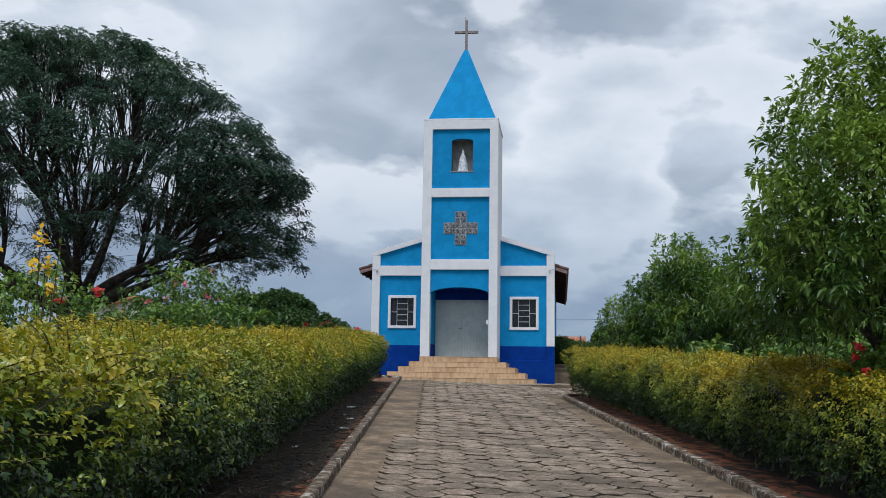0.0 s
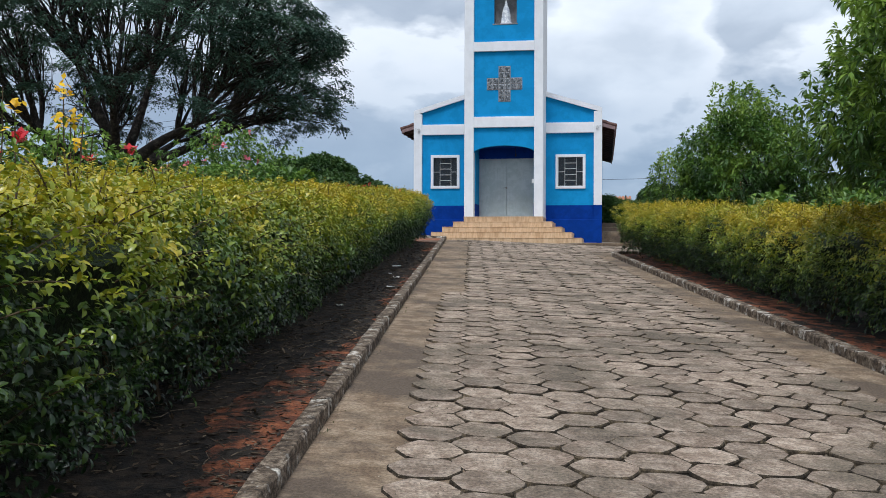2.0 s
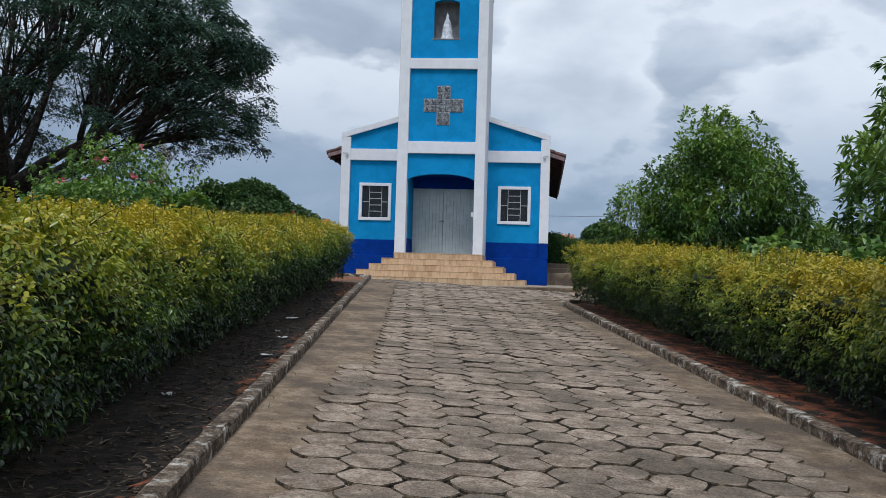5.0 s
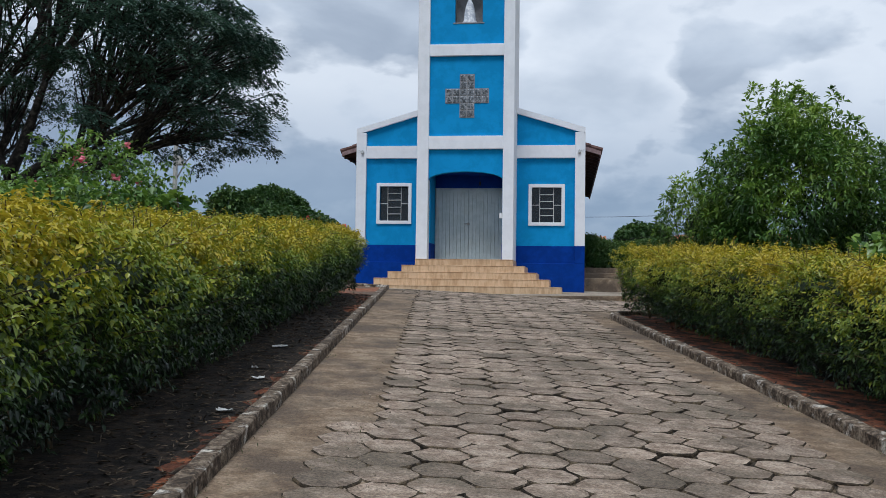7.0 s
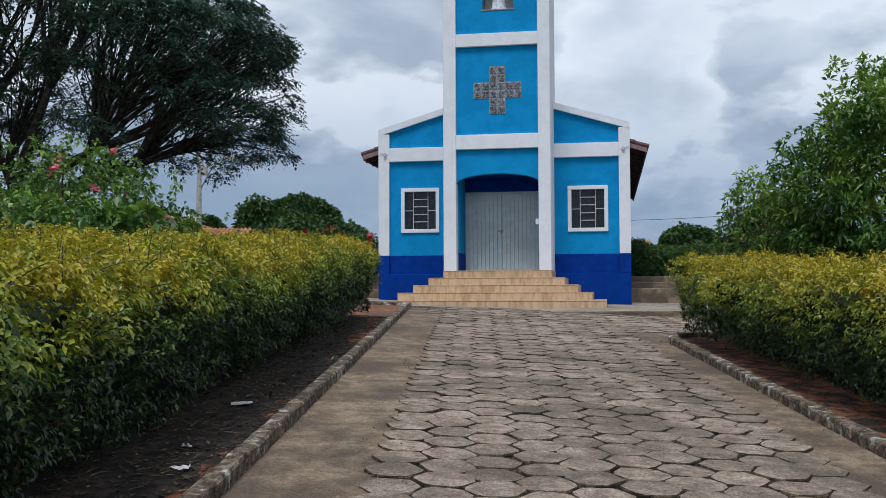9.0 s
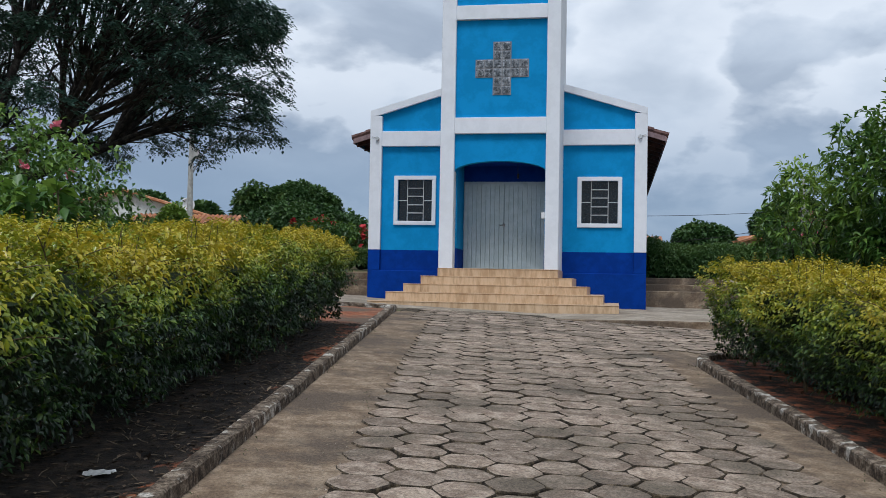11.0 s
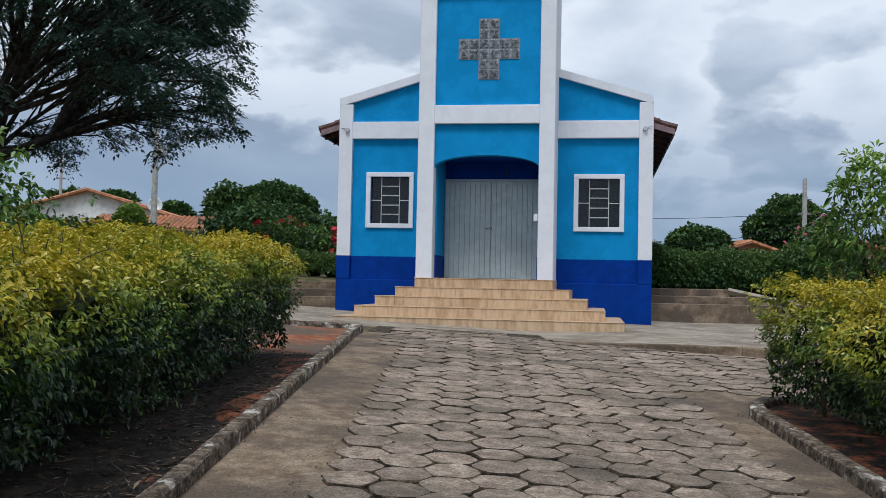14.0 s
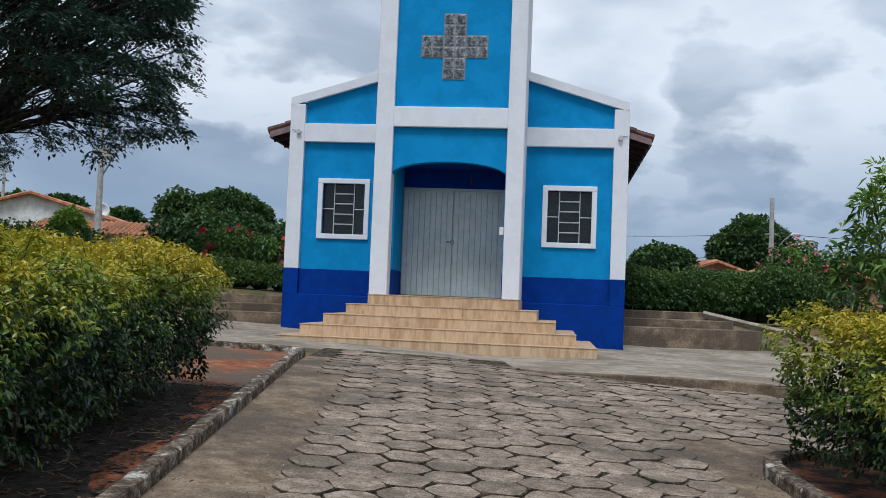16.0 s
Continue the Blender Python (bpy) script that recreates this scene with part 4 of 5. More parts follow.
    A = unit(N * 0.8 + r.normal(0, 0.45, P.shape) + np.array([0, 0, 0.45]) * (0.3 + rel)[:, None])
    L = r.uniform(0.09, 0.20, len(P))
    sd = unit(np.cross(A, r.normal(0, 1, P.shape)))
    sets = []
    for i in range(k):
        q = (i + 0.5) / k
        Q = P + A * (L * (q - 0.55))[:, None] - np.array([0, 0, 0.05]) * q * q
        D = A * 0.6 + sd * (0.9 if i % 2 else -0.9) + r.normal(0, 0.3, P.shape) - np.array([0, 0, 1.0]) * hang
        if i % 4 == 1:
            sd = unit(np.cross(A, sd))
        U = unit(N * (0.4 + 0.9 * hang) + np.array([0, 0, 0.8]) + r.normal(0, 0.3, P.shape))
        size = r.uniform(0.036, 0.062, len(P)) * (0.98 - 0.10 * np.clip((y - 3) / 7, 0, 1))
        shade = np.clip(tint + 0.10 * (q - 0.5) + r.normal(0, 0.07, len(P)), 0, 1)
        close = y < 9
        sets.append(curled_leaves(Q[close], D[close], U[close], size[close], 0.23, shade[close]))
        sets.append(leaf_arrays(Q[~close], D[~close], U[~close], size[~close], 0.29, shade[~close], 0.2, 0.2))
    # shoots that stick out of the clipped face
    shoots = Geo()
    for i in range(int((y1 - y0) * shoot_rate)):
        yy = y0 + (y1 - y0) * r.random() ** wild
        tall = i % 11 == 0
        tt = r.uniform(0.33, 0.55) if tall else r.uniform(0.09, 0.58)
        fx1, fz1, nx1, nz1 = (float(q[0]) for q in surface(np.array([yy]), np.array([tt])))
        x = face(yy) - inward * fx1
        p = np.array([x, yy, land(x, yy) + 0.05 + fz1])
        d = unit(np.array([nx1 * inward * 0.75, r.normal(0, 0.45), 0.60 + nz1 * 0.5 + r.normal(0, 0.2)]))
        p = p + np.array([nx1 * inward, 0, nz1]) * (0.13 * noise.noise((p[0] * 1.3 + seed, p[1] * 1.3 - seed, p[2] * 1.3 + 2 * seed)) - 0.02)
        L = r.uniform(0.10, 0.27)
        if tall:
            d, L = unit(np.array([r.normal(0, 0.2), r.normal(0, 0.2), 1.0])), r.uniform(0.20, 0.38)
        bow = np.array([0, 0, 0.07])
        q = [p - d * 0.1 + d * L * s - bow * (s * L / 0.3) ** 2 for s in np.linspace(0, 1.3, 5)]
        shoots.tube(q, [0.004] * 4 + [0.002], 3, False)
        # opposite pairs of leaves, turned from pair to pair, smaller towards the tip
        k = 14
        s = np.repeat(np.linspace(0.25, 1.3, k // 2), 2)
        PP = np.array([p - d * 0.1 + d * L * a - bow * (a * L / 0.3) ** 2 for a in s])
        side = unit(np.cross(d, [0.2, 0.1, 1.0]))
        turned = np.cross(d, side)
        alt = np.where(np.arange(k) % 2 == 0, 1.0, -1.0)[:, None]
        way = np.where((np.arange(k) // 2 % 2 == 0)[:, None], side, turned * 0.8 + side * 0.3)
        DD = d * 0.75 + alt * way * 0.85 + r.normal(0, 0.16, (k, 3)) - np.array([0, 0, 0.12 + 0.25 * min(max((yy - 5) / 4, 0), 1)])
        rr = min(fz1 / height(yy), 1)
        ripe = 0.0 if yy < 14 else late
        tn = np.clip(0.24 + (0.24 - ripe) * rr + 0.34 * max(rr - 0.5 - ripe, 0) / (0.5 - ripe) + 0.24 * (s - 0.8) + r.normal(0, 0.06) + r.normal(0, 0.05, k), 0, 1)
        make = curled_leaves if yy < 12 else leaf_arrays
        sets.append(make(PP, DD, np.tile([0.5 * nx1 * inward, 0, 1.0], (k, 1)) + r.normal(0, 0.2, (k, 3)), np.linspace(0.055, 0.032, k) * r.uniform(0.85, 1.15), 0.25, tn))
    v, f, tn = join_arrays(sets)
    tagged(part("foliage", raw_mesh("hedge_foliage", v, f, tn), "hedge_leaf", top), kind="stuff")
    tagged(part("growth", shoots, "twig", top), kind="stuff")
    # stems at the foot, and an added solid mass, near-black for the shade within
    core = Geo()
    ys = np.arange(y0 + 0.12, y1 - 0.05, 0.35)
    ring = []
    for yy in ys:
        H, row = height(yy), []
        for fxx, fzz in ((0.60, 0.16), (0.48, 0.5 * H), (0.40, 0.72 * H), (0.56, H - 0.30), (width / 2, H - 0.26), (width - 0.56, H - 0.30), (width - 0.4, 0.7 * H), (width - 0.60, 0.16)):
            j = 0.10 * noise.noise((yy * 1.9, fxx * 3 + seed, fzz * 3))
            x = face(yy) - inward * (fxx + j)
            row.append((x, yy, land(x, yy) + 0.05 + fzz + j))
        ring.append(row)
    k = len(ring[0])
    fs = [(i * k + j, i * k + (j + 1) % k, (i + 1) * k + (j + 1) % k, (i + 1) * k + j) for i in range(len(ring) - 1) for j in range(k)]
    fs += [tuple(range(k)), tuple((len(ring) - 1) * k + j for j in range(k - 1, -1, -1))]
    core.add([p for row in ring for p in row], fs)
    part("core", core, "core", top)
    for i in range(int((y1 - y0) / 0.55)):
        yy = y0 + 0.3 + i * 0.55 + r.uniform(-0.12, 0.12)
        x = face(yy) - inward * r.uniform(0.45, 0.8)
        z = land(x, yy)
        part("stem", Geo().tube([(x, yy, z - 0.02), (x + r.normal(0, 0.04), yy + r.normal(0, 0.05), z + 0.3), (x + r.normal(0, 0.08), yy + r.normal(0, 0.1), z + 0.6)], [0.022, 0.018, 0.012], 5), "twig", top)
    return top


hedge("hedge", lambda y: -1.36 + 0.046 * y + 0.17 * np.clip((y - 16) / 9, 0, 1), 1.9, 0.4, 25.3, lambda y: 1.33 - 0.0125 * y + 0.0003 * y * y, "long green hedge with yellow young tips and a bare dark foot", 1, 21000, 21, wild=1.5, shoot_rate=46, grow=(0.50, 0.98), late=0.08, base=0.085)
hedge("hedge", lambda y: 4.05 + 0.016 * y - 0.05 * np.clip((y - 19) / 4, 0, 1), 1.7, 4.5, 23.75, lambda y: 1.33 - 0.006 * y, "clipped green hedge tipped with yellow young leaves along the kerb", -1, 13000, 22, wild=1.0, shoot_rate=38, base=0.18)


# ---------------------------------------------------------------- trees and shrubs
def limb(geo, a, b, ra, rb, r, sag=0.0, bend=0.12, sides=6, n=4):
    a, b = np.array(a, float), np.array(b, float)
    L = np.linalg.norm(b - a)
    o = r.normal(0, bend * L, 3)
    pts, rad = [], []
    for i in range(n + 1):
        s = i / n
        pts.append(a + (b - a) * s + o * math.sin(math.pi * s) * 0.6 + np.array([0, 0, sag * L * math.sin(math.pi * s)]))
        rad.append(ra + (rb - ra) * s)
    geo.tube(pts, rad, sides, False)
    return pts


def grow(base, fork, tips, r, trunk_r, groups, sag=0.10, slim=1.0):
    """Branches from the base through the fork to all tips, in two further orders."""
    geo = Geo()
    base, fork = np.array(base, float), np.array(fork, float)
    limb(geo, base, fork, trunk_r, trunk_r * 0.82, r, 0, 0.03, 10, 4)
    tips = np.array(tips)

    def split(pts, k):
        c = pts[r.choice(len(pts), min(k, len(pts)), replace=False)]
        for _ in range(6):
            lab = np.argmin(((pts[:, None] - c[None]) ** 2).sum(-1), 1)
            c = np.array([pts[lab == i].mean(0) if (lab == i).any() else c[i] for i in range(len(c))])
        return [pts[lab == i] for i in range(len(c)) if (lab == i).any()]

    for big in split(tips, groups):
        m = fork + (big.mean(0) - fork) * 0.55 - np.array([0, 0, (0.08 if slim == 1.0 else 0.13) * np.linalg.norm(big.mean(0) - fork)])
        r1 = trunk_r * 0.30 + trunk_r * 0.28 * math.sqrt(len(big) / len(tips))
        limb(geo, fork - np.array([0, 0, trunk_r * 0.4]), m, r1 * 1.25, r1 * 0.8 * slim, r, -sag * 0.6, 0.07, 8, 6)
        for small in split(big, max(2, len(big) // (7 if slim == 1.0 else 11))):
            q = m + (small.mean(0) - m) * 0.7
            way = limb(geo, m, q, r1 * 0.62 * slim, r1 * 0.30 * slim, r, sag, 0.10, 6, 5)
            for tpt in small:
                limb(geo, way[r.integers(2, len(way))], tpt, r1 * 0.26 * slim, r1 * 0.06 * slim, r, sag, 0.10, 4, 3)
    return geo


def sprays(P, out, r, length, leaflets, leaf, width, droop, tint):
    """Feathered sprays: a curved rib with leaflets on both sides."""
    n = len(P)
    D = unit(out + r.normal(0, 0.45, P.shape))
    side = unit(np.cross(D, np.array([0, 0, 1.0]) + r.normal(0, 0.25, P.shape)))
    L = r.uniform(0.7, 1.2, n) * length
    sets = []
    for i in range(leaflets):
        s = (i + 1) / leaflets
        for sg in ((-1, 1) if i < leaflets - 1 else (0,)):
            root = P + D * (L * s)[:, None] - np.array([0, 0, 1.0]) * (L * droop * s * s)[:, None]
            way = D * 0.55 + sg * side + r.normal(0, 0.12, P.shape) - np.array([0, 0, 0.25]) * droop
            sets.append(leaf_arrays(root, way, np.array([0, 0, 1.0]) + r.normal(0, 0.35, P.shape), leaf * r.uniform(0.7, 1.15, n) * (1 - 0.35 * s * (sg != 0)), width,
                                    np.clip(tint + r.normal(0, 0.05, n), 0, 1), 0.15, 0.1, True))
    return join_arrays(sets)


def whorls(P, out, r, leaf, count, width, droop, tint):
    """Tufts of leaves at the ends of twigs."""
    n = len(P)
    sets = []
    for i in range(count):
        D = unit(out * 0.55 + unit(r.normal(0, 1, P.shape)) * 0.85 + np.array([0, 0, -0.1]))
        sets.append(leaf_arrays(P + D * 0.02, D, np.array([0, 0, 1.0]) + r.normal(0, 0.35, P.shape), leaf * r.uniform(0.65, 1.2, n), width,
                                np.clip(tint + r.normal(0, 0.07, n), 0, 1), droop))
    return join_arrays(sets)


def crown_points(r, n, centre, radii, shell=(0.72, 1.0), lumps=0.16, scale=0.5, low=-1.0, seed=0.0):
    """Points in the outer part of a lumpy ellipsoid, and their outward way."""
    d = unit(r.normal(0, 1, (n * 2, 3)))
    d = d[d[:, 2] > low][:n]
    k = 1 + lumps * (wave(d, 2.0 / scale * 0.5, seed) + 0.5 * wave(d, 4.5 / scale * 0.5, seed + 5))
    s = r.uniform(shell[0] ** 3, shell[1] ** 3, len(d)) ** (1 / 3) * k
    return np.array(centre) + d * s[:, None] * np.array(radii), d


# the wide feathery shade tree
def shade_tree(x, y, label):
    r = np.random.default_rng(31)
    z = land(x, y)
    top = thing("shade_tree", Matrix(), label, "tree")
    n = 1150
    a, q = r.uniform(0, 2 * math.pi, n), np.where(np.arange(n) % 5 == 0, r.uniform(0.88, 1.0, n), r.uniform(0.0, 1.0, n) ** 0.47)
    R = 8.9
    lump = np.array([0.8 * noise.noise((math.cos(w) * 2 * p + 3, math.sin(w) * 2 * p, 0.3)) + 0.35 * noise.noise((math.cos(w) * 6 * p, math.sin(w) * 6 * p, 4.3)) for w, p in zip(a, q)])
    tx, ty = x + R * q * np.cos(a), y + R * 0.85 * q * np.sin(a)
    dome = z + 12.4 - 5.9 * q ** 2.5 + lump
    under = np.maximum(dome - (z + 3.0 + 1.2 * np.abs(lump) + 2.2 * (1 - q)), 0.6)
    deep = np.where(r.random(n) < 0.46, r.uniform(0.0, 0.8, n), r.uniform(0.15, 1.0, n) ** 0.75 * under * np.clip((q - 0.35) / 0.3, 0.12, 1.0))
    tips = np.stack([tx, ty, dome - deep], 1)
    geo = grow((x, y, z - 0.1), (x + 0.1, y, z + 1.5), tips, r, 0.58, 10, 0.05, slim=0.60)
    smooth(part("trunk", geo, "bark", top, "dark forked trunk with spreading limbs"))
    # every twig end carries a flat, drooping pad of feathered sprays
    per = 33
    C = np.repeat(tips, per, 0)
    size = np.repeat(r.uniform(0.20, 0.56, n), per)
    w = r.uniform(0, 2 * math.pi, len(C))
    reach = np.sqrt(r.uniform(0, 1, len(C))) * 1.05 * size
    P = C + np.stack([np.cos(w) * reach, np.sin(w) * reach, r.normal(0, 0.07, len(C)) - 0.62 * reach ** 2], 1)
    far = unit(C - np.array([x, y, z + 5.0]))
    out = np.stack([np.cos(w), np.sin(w), np.zeros(len(C))], 1) * 0.8 + far * np.array([0.5, 0.5, 0.0]) + np.array([0, 0, -0.10])
    shade = np.repeat(r.normal(0, 0.09, n), per)
    # top light put into the tint: paler higher up, darker at drooping rims
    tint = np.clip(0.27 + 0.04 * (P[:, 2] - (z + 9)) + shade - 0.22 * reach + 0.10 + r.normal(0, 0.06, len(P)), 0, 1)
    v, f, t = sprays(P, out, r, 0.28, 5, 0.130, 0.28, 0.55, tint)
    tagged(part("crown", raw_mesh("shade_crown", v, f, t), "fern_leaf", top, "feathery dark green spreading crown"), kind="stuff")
    return top


shade_tree(-12.5, 39.5, "large spreading shade tree with a dark feathery crown")


def broad_tree(name, x, y, radii, centre_h, tufts, leaf, label, seed, material_name="tree_leaf", count=7, width=0.17, droop=0.22, trunk_r=0.11, shell=(0.45, 1.0), lumps=0.22, low=-0.85, tops=0.38, taper=0.0):
    r = np.random.default_rng(seed)
    z = land(x, y)
    top = thing(name, Matrix(), label, "tree")
    c = (x, y, z + centre_h)
    tips, _ = crown_points(r, 60, c, np.array(radii) * 0.86, (0.6, 0.95), lumps, 0.5, low, seed)
    tips[:, 2] = np.maximum(tips[:, 2], z + 0.45)
    geo = grow((x, y, z - 0.1), (x, y, z + max(centre_h - radii[2] * 0.75, 0.5)), tips, r, trunk_r, 6, 0.04)
    smooth(part("trunk", geo, "bark", top))
    P, d = crown_points(r, tufts, c, radii, shell, lumps, 0.5, low, seed)
    rise = np.clip((P[:, 2] - c[2]) / radii[2], 0, 1.2)
    P[:, :2] = np.array([x, y]) + (P[:, :2] - np.array([x, y])) * (1 - taper * rise)[:, None]
    keep = P[:, 2] > z + 0.25
    P, d = P[keep], d[keep]
    # crown tops paler and undersides darker: top light put into the leaf tint
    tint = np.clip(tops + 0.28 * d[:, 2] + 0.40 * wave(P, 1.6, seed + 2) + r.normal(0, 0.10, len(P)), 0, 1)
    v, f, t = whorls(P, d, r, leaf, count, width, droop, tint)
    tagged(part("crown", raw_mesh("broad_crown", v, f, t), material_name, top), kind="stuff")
    return top


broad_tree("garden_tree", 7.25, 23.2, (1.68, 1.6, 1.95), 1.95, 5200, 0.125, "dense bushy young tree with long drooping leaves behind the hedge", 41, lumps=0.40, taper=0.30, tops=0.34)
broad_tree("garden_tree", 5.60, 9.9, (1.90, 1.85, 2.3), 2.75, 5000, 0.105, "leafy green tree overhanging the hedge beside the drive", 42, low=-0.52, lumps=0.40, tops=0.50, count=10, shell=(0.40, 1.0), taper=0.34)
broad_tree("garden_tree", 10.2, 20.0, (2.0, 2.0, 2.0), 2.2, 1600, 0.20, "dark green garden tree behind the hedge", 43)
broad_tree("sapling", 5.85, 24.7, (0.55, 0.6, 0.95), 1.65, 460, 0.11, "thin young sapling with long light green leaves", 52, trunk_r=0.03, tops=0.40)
# far crowns
FAR = ("far_leaf", 4, 0.30, 0.2)
broad_tree("mango_tree", -8.9, 80.0, (3.35, 3.0, 2.75), 2.40, 8500, 0.28, "big round dense mango tree", 44, *FAR, 0.35, (0.75, 1.0), 0.12, -0.9, 0.30)
broad_tree("mango_tree", -11.9, 78.5, (1.3, 1.4, 2.1), 2.8, 1100, 0.34, "loose leafy tree with an open crown beside the mango tree", 53, *FAR, 0.2, (0.45, 1.0), 0.40, -0.9, 0.40)
broad_tree("mango_tree", 23.8, 75.0, (2.65, 2.6, 2.7), 3.5, 5500, 0.28, "round dense mango tree beyond the houses", 45, *FAR, 0.3, (0.75, 1.0), 0.12, -0.9, 0.35)
broad_tree("mango_tree", 14.8, 63.5, (1.75, 1.6, 1.45), 1.6, 2200, 0.30, "dark green round tree beyond the houses", 46, *FAR, 0.25, (0.6, 1.0), 0.22, -0.9, 0.3)
broad_tree("round_shrub", -4.75, 55.0, (0.98, 0.95, 1.0), 1.2, 1500, 0.20, "small round green tree in the garden", 47, *FAR, 0.12, (0.7, 1.0), 0.12, -0.95, 0.45)
broad_tree("round_shrub", -9.25, 50.0, (0.66, 0.62, 0.95), 1.15, 1100, 0.17, "small light green conical shrub before the tiled house", 54, "tree_leaf", 4, 0.24, 0.2, 0.07, (0.6, 1.0), 0.2, -0.95, 0.40, 0.35)
broad_tree("far_tree", -26.4, 92.0, (2.2, 2.2, 1.7), 3.3, 1500, 0.45, "dark tree far behind the houses", 48, *FAR, 0.3, (0.5, 1.0), 0.35, -0.8, 0.25)
broad_tree("far_tree", -23.1, 92.0, (1.7, 1.6, 0.9), 4.1, 700, 0.40, "dark tree behind the tiled house", 49, *FAR, 0.2, (0.6, 1.0), 0.25, -0.8, 0.3)
broad_tree("far_tree", -18.4, 90.0, (2.0, 2.0, 1.1), 3.0, 900, 0.40, "dark spreading tree behind the tiled house", 55, *FAR, 0.2, (0.6, 1.0), 0.25, -0.8, 0.3)
broad_tree("far_tree", -4.1, 70.0, (1.5, 1.5, 1.6), 1.2, 700, 0.34, "dark leafy tree behind the chapel", 50, *FAR, 0.2, (0.35, 1.0), 0.40, -0.9, 0.25)
broad_tree("far_tree", 30.0, 72.0, (4.0, 3.0, 2.2), 2.2, 1800, 0.45, "green tree at the edge of the village", 51, *FAR, 0.3, (0.7, 1.0), 0.2, -0.9, 0.35)


def bush(name, x, y, radii, h, tufts, leaf, label, seed, flower="", blooms=0, bloom=0.10, tops=0.35, low=-0.6, mat="tree_leaf", lumps=0.25, category="bush"):
    r = np.random.default_rng(seed)
    z = land(x, y)
    top = thing(name, Matrix(), label, category)
    c = (x, y, z + h)
    P, d = crown_points(r, tufts, c, radii, (0.55, 1.0), lumps, 0.45, low, seed)
    P = P[P[:, 2] > z + 0.08]
    d = unit(P - np.array(c))
    # the tint carries light from above, so upward leaves are paler
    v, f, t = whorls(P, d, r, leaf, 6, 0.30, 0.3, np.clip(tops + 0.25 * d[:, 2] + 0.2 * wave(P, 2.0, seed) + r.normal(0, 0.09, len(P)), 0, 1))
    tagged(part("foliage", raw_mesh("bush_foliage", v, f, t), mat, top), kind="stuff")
    stems = Geo()
    for i in range(9):
        e = P[r.integers(len(P))]
        limb(stems, (x + r.normal(0, 0.12), y + r.normal(0, 0.12), z - 0.03), e, 0.03, 0.008, r, 0.05, 0.06, 5, 4)
    part("stems", stems, "twig", top)
    for i in range(blooms):
        q = P[r.integers(len(P))]
        dd = unit(q - np.array(c))
        p = q + dd * 0.08 + np.array([0, -0.05, 0.03])
        k = 9
        D = unit(np.tile(dd + np.array([0, -0.5, 0.2]), (k, 1)) * 0.6 + r.normal(0, 0.7, (k, 3)))
        v, f, t = leaf_arrays(np.tile(p, (k, 1)) + r.normal(0, bloom * 0.25, (k, 3)), D, np.tile([0, -0.6, 1.0], (k, 1)) + r.normal(0, 0.3, (k, 3)), np.full(k, bloom), 0.42, r.uniform(0, 1, k), 0.1, 0.05)
        part("flower", raw_mesh("flower", v, f, t), flower, top)
    return top


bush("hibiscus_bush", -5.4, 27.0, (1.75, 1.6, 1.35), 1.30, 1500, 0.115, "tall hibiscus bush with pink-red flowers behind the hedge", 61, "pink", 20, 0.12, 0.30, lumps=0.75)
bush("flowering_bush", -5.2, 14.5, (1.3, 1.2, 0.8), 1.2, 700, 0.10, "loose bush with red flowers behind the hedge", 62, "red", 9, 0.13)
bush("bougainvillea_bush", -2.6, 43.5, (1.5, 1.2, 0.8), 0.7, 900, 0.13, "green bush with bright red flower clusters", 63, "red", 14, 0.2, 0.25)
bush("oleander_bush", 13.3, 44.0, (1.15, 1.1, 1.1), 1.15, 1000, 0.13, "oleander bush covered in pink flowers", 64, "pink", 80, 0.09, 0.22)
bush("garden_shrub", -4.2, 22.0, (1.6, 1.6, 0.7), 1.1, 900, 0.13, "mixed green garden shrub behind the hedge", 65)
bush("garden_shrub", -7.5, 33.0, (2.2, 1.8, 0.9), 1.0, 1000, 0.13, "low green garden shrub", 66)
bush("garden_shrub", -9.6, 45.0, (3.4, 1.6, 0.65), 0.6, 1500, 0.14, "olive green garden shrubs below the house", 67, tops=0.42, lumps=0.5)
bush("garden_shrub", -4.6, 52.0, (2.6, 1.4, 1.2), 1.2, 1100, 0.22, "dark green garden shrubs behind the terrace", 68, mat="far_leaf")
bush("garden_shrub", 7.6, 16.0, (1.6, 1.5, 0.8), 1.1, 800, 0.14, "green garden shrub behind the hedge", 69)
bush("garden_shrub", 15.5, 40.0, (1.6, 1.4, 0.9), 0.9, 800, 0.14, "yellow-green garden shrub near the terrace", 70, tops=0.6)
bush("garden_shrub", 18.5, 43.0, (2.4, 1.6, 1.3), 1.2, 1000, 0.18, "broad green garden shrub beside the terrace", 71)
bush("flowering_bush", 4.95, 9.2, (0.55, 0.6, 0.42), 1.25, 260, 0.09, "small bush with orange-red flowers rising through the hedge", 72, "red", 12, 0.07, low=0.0)


